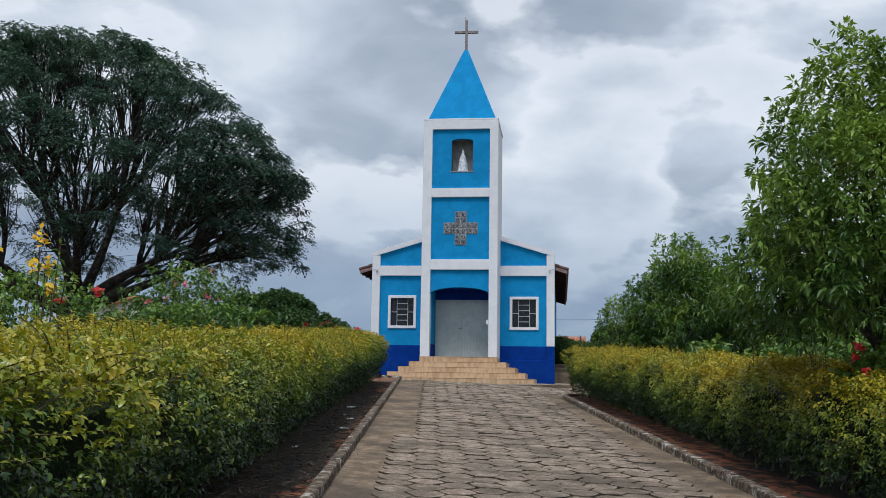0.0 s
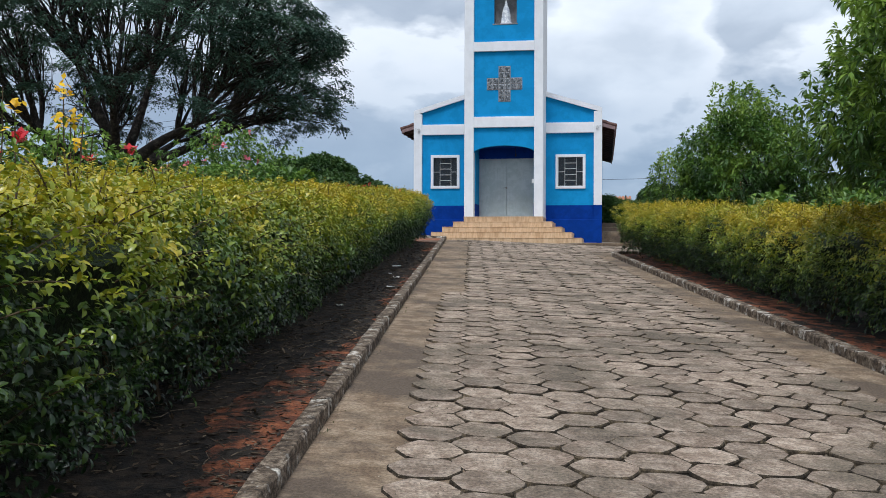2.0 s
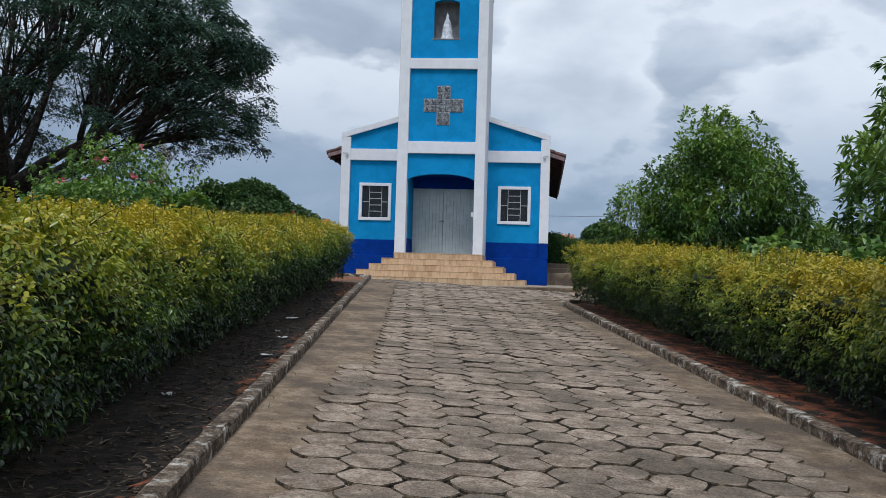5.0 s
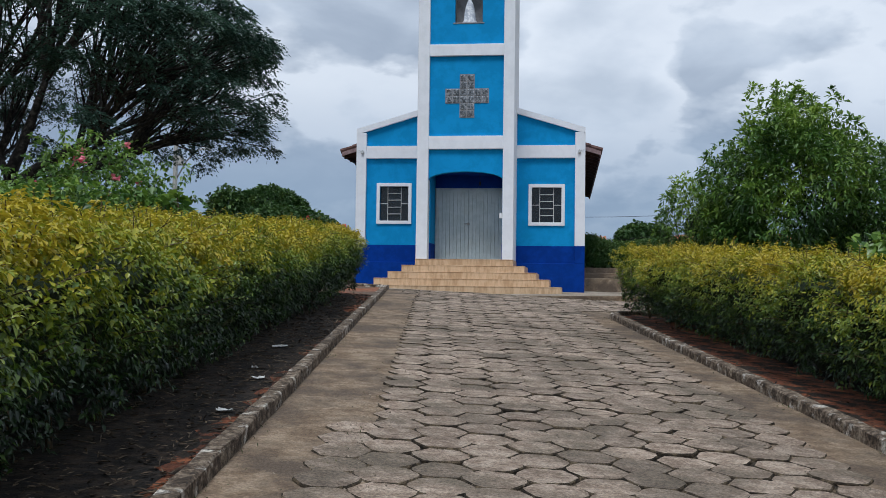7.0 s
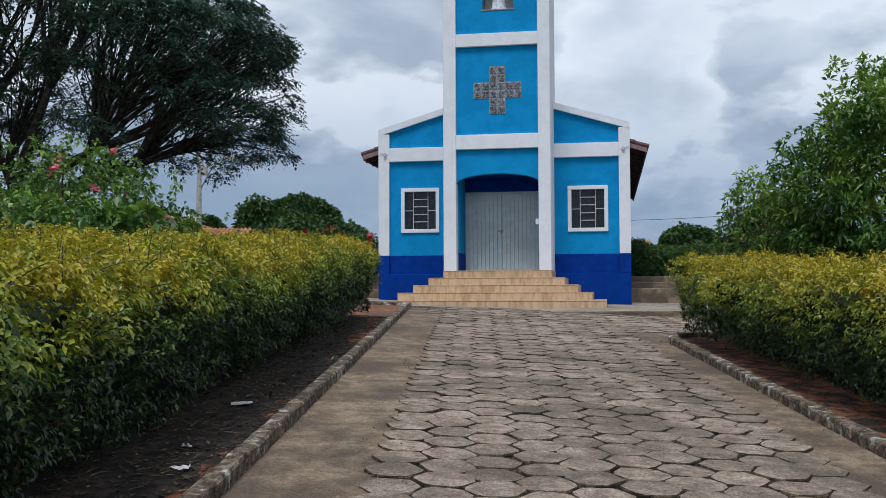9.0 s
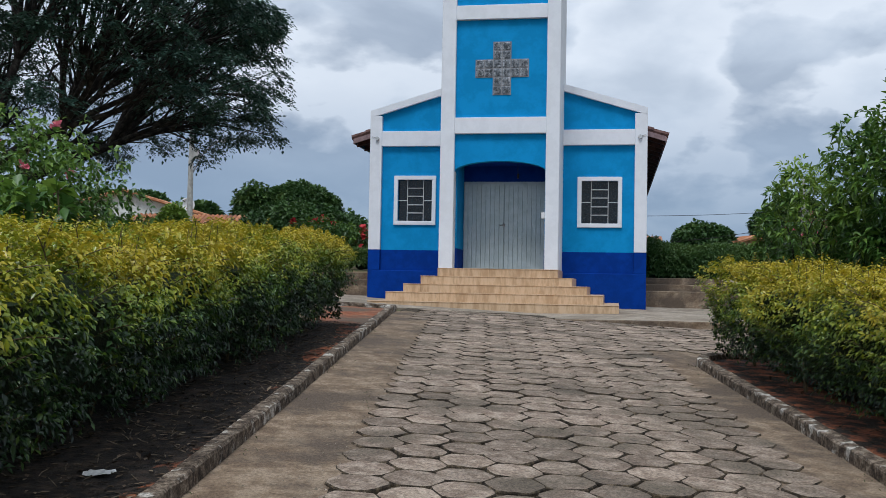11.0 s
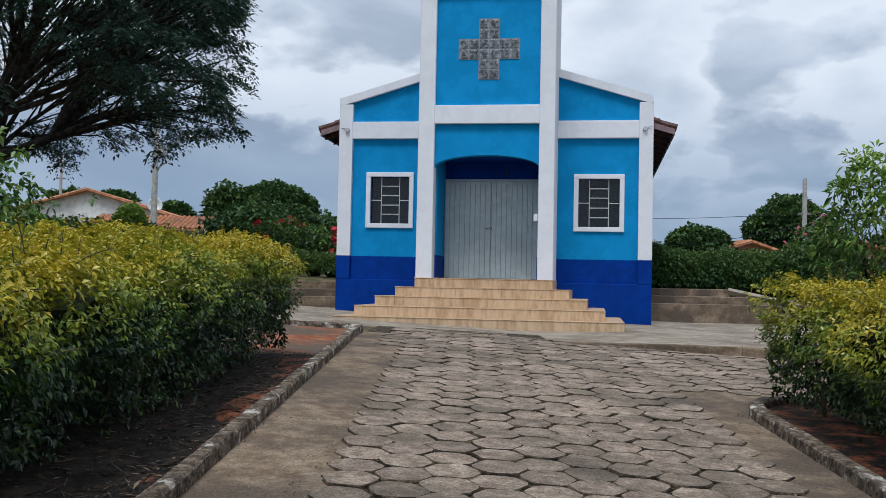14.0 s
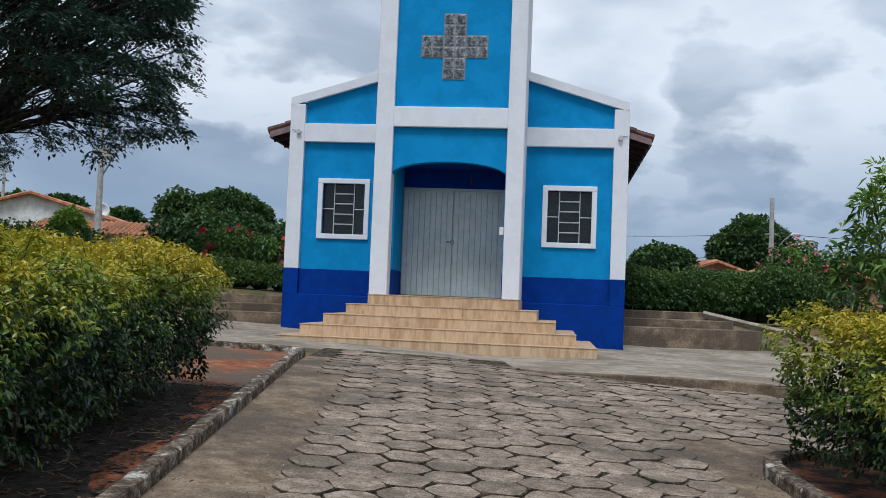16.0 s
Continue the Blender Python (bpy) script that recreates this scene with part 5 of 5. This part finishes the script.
def row_hedge(x0, x1, y, h, w, label, seed, count, tops=0.38):
    r = np.random.default_rng(seed)
    top = thing("boundary_hedge", Matrix(), label, "hedge")
    x = r.uniform(x0, x1, count)
    a = r.uniform(-0.25, math.pi, count)
    P = np.stack([x, y - w / 2 * np.cos(a), h * (0.42 + 0.55 * np.sin(np.clip(a, -1, 4)))], 1)
    N = np.stack([np.zeros(count), -np.cos(a), np.sin(a)], 1)
    P = P + N * (wave(P, 0.9, seed) * 0.22 + r.normal(0, 0.07, count))[:, None]
    P[:, 2] = np.maximum(P[:, 2], 0.06) + np.array([land(p, q) for p, q, _ in P])
    # top of the row tinted paler than its sides, as if lit from above
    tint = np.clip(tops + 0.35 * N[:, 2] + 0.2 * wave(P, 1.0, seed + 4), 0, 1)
    v, f, t = whorls(P, N, r, 0.095, 6, 0.24, 0.25, tint)
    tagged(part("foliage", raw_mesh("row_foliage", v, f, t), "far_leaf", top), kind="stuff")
    # added filler blocks, coloured near-black as the row's shaded inside
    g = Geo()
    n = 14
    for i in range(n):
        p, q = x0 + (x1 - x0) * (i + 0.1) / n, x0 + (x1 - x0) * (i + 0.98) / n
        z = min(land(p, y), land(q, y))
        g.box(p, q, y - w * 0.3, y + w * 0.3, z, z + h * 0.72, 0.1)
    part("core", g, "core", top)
    return top


row_hedge(6.3, 11.8, 39.6, 1.15, 1.5, "dark green clipped hedge above the concrete tiers", 81, 7500, 0.45)
row_hedge(-7.5, -0.8, 39.8, 0.55, 1.0, "low clipped green hedge above the terrace", 82, 5000, 0.75)

bush("broadleaf_plant", -2.9, 22.0, (0.5, 0.5, 0.35), 1.3, 42, 0.20, "large-leaved green plant rising behind the hedge", 73, tops=0.3)
bush("broadleaf_plant", 5.8, 17.3, (0.5, 0.5, 0.38), 1.2, 55, 0.17, "large-leaved green plant rising behind the clipped hedge", 74, tops=0.3)

# tall yellow-flowered stalks behind the hedge
r = np.random.default_rng(90)
plant = thing("yellow_flower_plant", Matrix(), "tall thin stalks topped with yellow flowers behind the hedge", "plant")
sets = []
for i in range(11):
    bx, by = -4.9 + r.uniform(-0.6, 0.9), 12.2 + r.uniform(-0.5, 0.6)
    bz = land(bx, by)
    hgt = r.uniform(1.7, 2.5)
    tip_p = np.array([bx + r.normal(0, 0.15), by + r.normal(0, 0.15), bz + hgt])
    one = Geo()
    limb(one, (bx, by, bz - 0.02), tip_p, 0.012, 0.006, r, 0, 0.03, 4, 4)
    part("stalk", one, "twig", plant)
    k = 26
    s = r.uniform(0.2, 0.97, k)
    PP = np.array([bx, by, bz]) + (tip_p - np.array([bx, by, bz])) * s[:, None]
    sets.append(leaf_arrays(PP, r.normal(0, 1, (k, 3)) + np.array([0, 0, 0.2]), np.tile([0, 0, 1.0], (k, 1)), r.uniform(0.08, 0.14, k), 0.2, r.uniform(0.4, 0.8, k), 0.3))
    if i % 2 == 0:
        k = 14
        v, f, t = leaf_arrays(np.tile(tip_p, (k, 1)) + r.normal(0, 0.05, (k, 3)), r.normal(0, 1, (k, 3)) + np.array([0, 0, 0.6]), np.tile([0, -0.5, 1.0], (k, 1)), np.full(k, 0.09), 0.4, r.uniform(0, 1, k), 0.05)
        part("flower", raw_mesh("flower", v, f, t), "yellow", plant)
v, f, t = join_arrays(sets)
tagged(part("foliage", raw_mesh("stalk_leaves", v, f, t), "tree_leaf", plant), kind="stuff")


# ---------------------------------------------------------------- houses, poles and cables
def house(x, y, turn, w, d, h, pitch, label, wall_mat, seed, roof_rows=True, gable_front=True):
    top = thing("house", pose(x, y, land(x, y), 0, 0, turn), label, "house")
    z = -0.3
    part("wall", Geo().prism([(-w / 2, z), (w / 2, z), (w / 2, h), (0, h + w / 2 * pitch), (-w / 2, h)], -d / 2, -d / 2 + 0.2), wall_mat, top)
    part("wall", Geo().prism([(-w / 2, z), (w / 2, z), (w / 2, h), (0, h + w / 2 * pitch), (-w / 2, h)], d / 2 - 0.2, d / 2), wall_mat, top)
    part("wall", Geo().box(-w / 2, -w / 2 + 0.2, -d / 2 + 0.2, d / 2 - 0.2, z, h), wall_mat, top)
    part("wall", Geo().box(w / 2 - 0.2, w / 2, -d / 2 + 0.2, d / 2 - 0.2, z, h), wall_mat, top)
    for s in (-1, 1):
        e = w / 2 + 0.45
        ze, zr = h - 0.45 * pitch, h + w / 2 * pitch
        g = Geo().prism([(-e, ze), (0, zr), (0, zr + 0.06), (-e, ze + 0.06)] if s < 0 else [(0, zr), (e, ze), (e, ze + 0.06), (0, zr + 0.06)], -d / 2 - 0.4, d / 2 + 0.4)
        rf = part("roof", g, "clay", top, "orange clay tile roof")
        t = Geo()
        for j in range(int((d + 0.8) / 0.24)):
            yy = -d / 2 - 0.32 + j * 0.24
            t.tube([(s * e, yy, ze + 0.07), (0, yy, zr + 0.07)], [0.10, 0.10], 5)
        tagged(part("tile_row", t, "clay", rf), kind="stuff")
    for i, xx in enumerate((-w / 4, w / 4)):
        part("window", Geo().box(xx - 0.5, xx + 0.5, -d / 2 - 0.03, -d / 2 + 0.05, 1.0, 2.0, 0.01), "dark", top)
    return top


house(-18.2, 76.0, 0, 9.0, 9.0, 2.3, 0.29, "white plastered house with an orange clay tile roof", "plaster", 1)
house(-12.3, 64.5, 90, 4.5, 5.0, 1.45, 0.28, "low house with a clay tile roof beside the pole", "plaster", 2)
house(16.6, 67.0, 10, 4.4, 8.0, 1.65, 0.3, "brick house with an orange clay tile roof", "brick", 3)
house(22.5, 66.0, 0, 6.0, 7.0, 2.0, 0.3, "low house with a clay tile roof among trees", "brick", 4)
house(9.6, 72.0, 80, 6.0, 9.0, 1.0, 0.3, "bare brick house behind the chapel", "brick", 5)


def street_pole(x, y, h, label, lamp_arm=None, r0=0.15):
    z = land(x, y)
    top = thing("street_lamp" if lamp_arm else "utility_pole", pose(x, y, z), label, "pole")
    part("pole", Geo().tube([(0, 0, -0.2), (0, 0, h)], [r0, r0 * 0.62], 10), "pole", top)
    if lamp_arm:
        dx, dz = lamp_arm
        arm = part("arm", Geo().tube([(0.05, 0, h * 0.62), (dx * 0.45, 0, h * 0.62 + dz * 0.62), (dx * 0.85, 0, h * 0.62 + dz * 0.96), (dx, 0, h * 0.62 + dz)], [0.045] * 4, 6), "steel", top)
        part("lamp_head", Geo().tube([(dx - 0.06, 0, h * 0.62 + dz), (dx + 0.12, 0, h * 0.62 + dz + 0.03), (dx + 0.48, 0, h * 0.62 + dz + 0.02), (dx + 0.56, 0, h * 0.62 + dz)], [0.05, 0.10, 0.085, 0.03], 8), "bar", arm)
        part("control_box", Geo().box(0.1, 0.42, -0.15, 0.15, h * 0.74, h * 0.74 + 0.5, 0.03), "pole", top)
    else:
        part("crossarm", Geo().box(-0.3, 0.3, -0.05, 0.05, h - 1.7, h - 1.6, 0.01), "steel", top)
    return top


street_pole(-11.5, 61.0, 6.6, "concrete street lamp post with a curved arm", (1.35, 1.7), 0.17)
street_pole(18.9, 60.0, 5.6, "concrete utility pole with cables", None, 0.15)
lamp = thing("street_lamp", pose(18.9, 60.0, land(18.9, 60.0)), "small twin-headed lamp bracket fixed to the utility pole", "lamp")
for dx, dz in ((1.15, 3.95), (1.75, 3.72)):
    arm = part("arm", Geo().tube([(0.13, 0, 3.1), (dx * 0.5, 0, dz - 0.25), (dx - 0.25, 0, dz)], [0.03] * 3, 6), "steel", lamp)
    part("lamp_head", Geo().tube([(dx - 0.3, 0, dz), (dx - 0.1, 0, dz + 0.04), (dx + 0.15, 0, dz + 0.03), (dx + 0.22, 0, dz)], [0.04, 0.09, 0.08, 0.03], 8), "bar", arm)
dish = thing("satellite_dish", pose(-14.3, 71.2, land(-14.3, 71.2), 0, 0, 20), "small pale satellite dish on a post before the white house", "dish")
part("post", Geo().tube([(0, 0, -0.1), (0, 0, 2.75)], [0.035, 0.03], 6), "steel", dish)
rings = [(0.42 * k / 4, 0.16 * (k / 4) ** 2) for k in range(1, 5)]
vs = [(0, 0, 3.0)] + [(a * math.cos(w), -d, 3.0 + a * math.sin(w)) for a, d in rings for w in [radians(30 * i) for i in range(12)]]
fs = [(0, 1 + i, 1 + (i + 1) % 12) for i in range(12)] + [(1 + 12 * k + i, 1 + 12 * (k + 1) + i, 1 + 12 * (k + 1) + (i + 1) % 12, 1 + 12 * k + (i + 1) % 12) for k in range(3) for i in range(12)]
bowl = smooth(part("bowl", Geo().add(vs, fs), "plastic", dish))
shell = bowl.modifiers.new("thickness", "SOLIDIFY")
shell.thickness = 0.02
part("feed_arm", Geo().tube([(0, 0, 2.7), (0, -0.45, 2.95)], [0.015, 0.02], 5), "steel", dish)
street_pole(-21.5, 76.0, 6.4, "thin concrete utility pole far off", None, 0.12)
street_pole(10.0, 78.0, 4.4, "distant utility pole above the trees", None, 0.10)


def cable(a, b, sag, radius=0.012):
    pts = [(a[0] + (b[0] - a[0]) * s, a[1] + (b[1] - a[1]) * s, a[2] + (b[2] - a[2]) * s - sag * 4 * s * (1 - s)) for s in [i / 12 for i in range(13)]]
    ob = part("overhead_cable", Geo().tube(pts, [radius] * 13, 4), "black")
    return tagged(ob, "thin black overhead power cable", "cable", "overhead cables")


zp = land(18.9, 60.0)
cable((18.9, 60.0, zp + 4.0), (60.0, 58.0, zp + 4.2), 0.5)
cable((18.9, 60.0, zp + 4.0), (4.0, 64.0, zp + 4.0), 0.3)
cable((18.9, 60.0, zp + 3.4), (8.0, 64.0, zp + 2.3), 0.4)
cable((-11.5, 61.0, land(-11.5, 61) + 6.3), (-40.0, 70.0, land(-12.6, 65) + 5.0), 0.6)
cable((-11.5, 61.0, land(-11.5, 61) + 6.6), (-40.0, 74.0, land(-12.6, 65) + 6.2), 0.6)

# ---------------------------------------------------------------- litter
for i, (x, y, s) in enumerate(((-0.52, 13.92, 0.075), (-0.49, 15.34, 0.07), (-0.98, 11.66, 0.05), (-0.56, 17.4, 0.10), (-0.6, 15.9, 0.04))):
    r = random.Random(i)
    z = land(x, y) + 0.055
    n = 4
    g = Geo()
    g.add([(x + s * (a / n - 0.5) * 1.4 + r.uniform(-0.01, 0.01), y + s * (b / n - 0.5) + r.uniform(-0.01, 0.01), z + r.uniform(0, 0.028)) for b in range(n + 1) for a in range(n + 1)],
          [(b * (n + 1) + a, b * (n + 1) + a + 1, (b + 1) * (n + 1) + a + 1, (b + 1) * (n + 1) + a) for b in range(n) for a in range(n)])
    tagged(part("paper_scrap", g, "paper"), "crumpled dirty white paper scrap on the soil", "litter", "paper scraps")
r = np.random.default_rng(55)
n = 9000
ly = r.uniform(1.0, 25.8, n)
side = r.random(n) < 0.7
lx = np.where(side, -0.89 + 0.0475 * ly - 0.15 - r.random(n) ** 1.3 * 1.0, 3.45 + 0.032 * ly + 0.15 + r.random(n) * 0.5)
ok = side | (ly < 23)
lx, ly = lx[ok], ly[ok]
n = len(lx)
lz = np.array([land(a, b) for a, b in zip(lx, ly)]) + 0.064
D = r.normal(0, 1, (n, 3)) * np.array([1, 1, 0.12])
v, f, t = leaf_arrays(np.stack([lx, ly, lz], 1), D, np.tile([0, 0, 1.0], (n, 1)), r.uniform(0.025, 0.07, n), 0.2, r.uniform(0, 1, n), 0.0, 0.1)
M["dry_leaf"] = leaf_material("dry_leaf", [(0.0, (0.02, 0.013, 0.009)), (0.5, (0.055, 0.035, 0.02)), (0.85, (0.12, 0.08, 0.05)), (1.0, (0.24, 0.18, 0.12))], 0.8, 0.05)
tagged(part("leaf_litter", raw_mesh("leaf_litter", v, f, t), "dry_leaf"), "dry brown fallen leaves scattered on the hedge beds", "leaves", kind="stuff")

# ---------------------------------------------------------------- hexagonal pavers
S = 0.196
COL, ROW = 1.5 * S, math.sqrt(3) * S
lean = math.atan(0.042)


def paver_mesh(seed):
    r = random.Random(seed)
    rad = S - 0.006
    corners = []
    for k in range(6):
        a = radians(60 * k)
        for da in (-0.16, 0.16):
            q = rad * (1 - 0.035 * r.random() - (0.05 if r.random() < 0.14 else 0.0)) * (1.0 - 0.030)
            corners.append((q * math.cos(a + da) + r.uniform(-0.006, 0.006), q * math.sin(a + da) + r.uniform(-0.006, 0.006)))
    n = len(corners)
    vs = [(x, y, -0.03) for x, y in corners] + [(x, y, 0.026 + r.uniform(-0.003, 0.002)) for x, y in corners]
    vs += [(x * 0.955, y * 0.955, 0.034 + r.uniform(-0.003, 0.003)) for x, y in corners]
    fs = [(i, (i + 1) % n, (i + 1) % n + n, i + n) for i in range(n)] + [(i + n, (i + 1) % n + n, (i + 1) % n + 2 * n, i + 2 * n) for i in range(n)]
    fs.append(tuple(range(2 * n, 3 * n)))
    me = bpy.data.meshes.new("paver")
    me.from_pydata(vs, [], fs)
    me.materials.append(M["paver"])
    me.materials.append(M["joint"])
    me.polygons.foreach_set("material_index", [1] * (2 * n) + [0])
    return me


PAVERS = [paver_mesh(i) for i in range(16)]
spots = []
for i in range(-6, 40):
    for j in range(-30, 95):
        u, w = i * COL, (j + 0.5 * (i % 2)) * ROW
        x = 0.05 + u * math.cos(lean) + w * math.sin(lean)
        y = -u * math.sin(lean) + w * math.cos(lean)
        if not (paved_left_x(y) - 0.02 < x < paved_right_x(y) + 0.02) or y > (30.5 if x < 2.7 else 29.64 if x < 3.3 else 29.0) or y < -8:
            continue
        if x > 3.3 and y > terrace_front(x) - 0.12:
            continue
        if x > 2.80 + 0.039 * y + 0.02 and y < 24.9:
            continue
        spots.append((x, y))
paving = thing("paving", Matrix(), "drive paved with grey hexagonal concrete blocks", "paving", kind="structure")
r = random.Random(5)
near = sorted(spots, key=lambda p: abs(p[1] - 9.5))[:300]
chosen = set(near)
rest = Geo()
templates = [([tuple(v.co) for v in me.vertices], [tuple(p.vertices) for p in me.polygons]) for me in PAVERS]
for x, y in spots:
    k = r.randrange(16)
    turn = 60 * r.randrange(6) + r.uniform(-3.0, 3.0) - math.degrees(lean)
    m = pose(x + r.uniform(-0.010, 0.010), y + r.uniform(-0.010, 0.010), land(x, y) + r.uniform(-0.006, 0.005),
             math.degrees(math.atan(0.06 if y < 28 else 0.008)) + r.uniform(-1.1, 1.1), math.degrees(math.atan(0.04)) + r.uniform(-1.0, 1.0), 0) @ pose(0, 0, 0, 0, 0, turn)
    if (x, y) in chosen:
        ob = new("paver", PAVERS[k])
        ob.parent = paving
        ob.matrix_basis = m
    else:
        vs, fs = templates[k]
        rest.add([m @ Vector(p) for p in vs], fs)
joined = rest.mesh("paver_rest")
joined.materials.append(M["paver"])
joined.materials.append(M["joint"])
joined.polygons.foreach_set("material_index", ([1] * 24 + [0]) * (len(rest.f) // 25))
tagged(part("far_pavers", joined, "paver", paving), kind="stuff")

# ---------------------------------------------------------------- weeds and crumbs along the gutters
r = np.random.default_rng(77)
n = 1500
wy = r.uniform(2.0, 28.8, n)
kind = r.integers(0, 3, n)
wx = np.where(kind == 0, np.array([paved_left_x(q) for q in wy]) + np.abs(r.normal(0, 0.08, n)) - 0.05, np.where(kind == 1, kerb_left_x(wy) + np.abs(r.normal(0, 0.05, n)) + 0.01, kerb_right_x(np.minimum(wy, 23)) - np.abs(r.normal(0, 0.06, n)) - 0.01))
clump = wave(np.stack([wx * 0.3, wy, wx * 0], 1), 0.8, 4.0) > 0.05
wx, wy = wx[clump], wy[clump]
n = len(wx)
W = np.stack([wx, wy, np.array([land(a, b) for a, b in zip(wx, wy)]) + 0.018], 1)
v, f, t = leaf_arrays(W, r.normal(0, 0.5, (n, 3)) + np.array([0, 0, 0.55]), r.normal(0, 1, (n, 3)), r.uniform(0.015, 0.045, n), 0.10, r.uniform(0, 1.0, n), 0.2, 0.05, True)
M["weed"] = leaf_material("dry_weed", [(0.0, (0.035, 0.045, 0.015)), (0.4, (0.06, 0.08, 0.022)), (0.7, (0.13, 0.11, 0.055)), (1.0, (0.22, 0.18, 0.11))], 0.7, 0.1)
tagged(part("weeds", raw_mesh("weeds", v, f, t), "weed"), "sparse small weeds and dry grass in the gutter cracks", "weeds", kind="stuff")

# grit broken from the paving, thickest where the gutters meet it
r = np.random.default_rng(101)
n = 5200
gy_ = r.uniform(3.5, 28.5, n)
edge = r.random(n)
gx_ = np.where(edge < 0.55, np.array([paved_left_x(q) for q in gy_]) + 0.10 + r.normal(0, 0.13, n),
               np.where(edge < 0.75, np.minimum(2.80 + 0.039 * gy_, 4.0) - 0.15 + r.normal(0, 0.13, n), kerb_left_x(gy_) + 0.05 + r.random(n) * (3.9 - 0.01 * gy_)))
sz = 0.0035 + 0.010 * r.random(n) ** 3
base = np.stack([gx_, gy_, np.array([land(a, b) for a, b in zip(gx_, gy_)]) + 0.030], 1)
turn = r.uniform(0, 2 * math.pi, n)
ring = [base + np.stack([np.cos(turn + w) * sz, np.sin(turn + w) * sz * r.uniform(0.6, 1.0, n), np.zeros(n)], 1) for w in (0, 2.1, 4.2)]
peak = base + np.stack([r.normal(0, 0.2, n) * sz, r.normal(0, 0.2, n) * sz, sz * r.uniform(0.6, 1.1, n)], 1)
v = np.stack(ring + [peak], 1).reshape(-1, 3)
f = (np.arange(n)[:, None, None] * 4 + np.array([(0, 1, 3), (1, 2, 3), (2, 0, 3)])[None]).reshape(-1, 3)
M["grit"] = material("pale_grit", [(0.3, (0.11, 0.085, 0.06)), (0.6, (0.22, 0.175, 0.13)), (0.9, (0.36, 0.30, 0.23))], 30, 0.95, 0.2, spread=0.3)
tagged(part("grit", raw_mesh("grit", v, f), "grit"), "loose pale grit along the edges of the paving", "grit", kind="stuff")

# dry sticks on the soil beside the kerb
sticks = Geo()
for i in range(420):
    yy = r.uniform(2.5, 25.5)
    xx = kerb_left_x(yy) - 0.17 - r.random() ** 1.2 * 0.75
    w, L = r.uniform(0, math.pi), r.uniform(0.04, 0.17)
    a = np.array([xx, yy, land(xx, yy) + 0.066])
    b = a + np.array([math.cos(w) * L, math.sin(w) * L, 0.0])
    if b[0] > kerb_left_x(b[1]) - 0.13:
        continue
    b[2] = land(b[0], b[1]) + 0.066 + r.uniform(0, 0.02)
    sticks.tube([a, (a + b) / 2 + r.normal(0, 0.006, 3) * np.array([1, 1, 0.3]), b], [0.0035, 0.003, 0.0015], 4)
M["stick"] = material("dry_stick", [(0.3, (0.07, 0.05, 0.035)), (0.7, (0.18, 0.14, 0.10))], 20, 0.9, 0.2, spread=0.3)
tagged(part("dry_sticks", sticks, "stick"), "thin dry sticks scattered on the hedge bed", "sticks", kind="stuff")
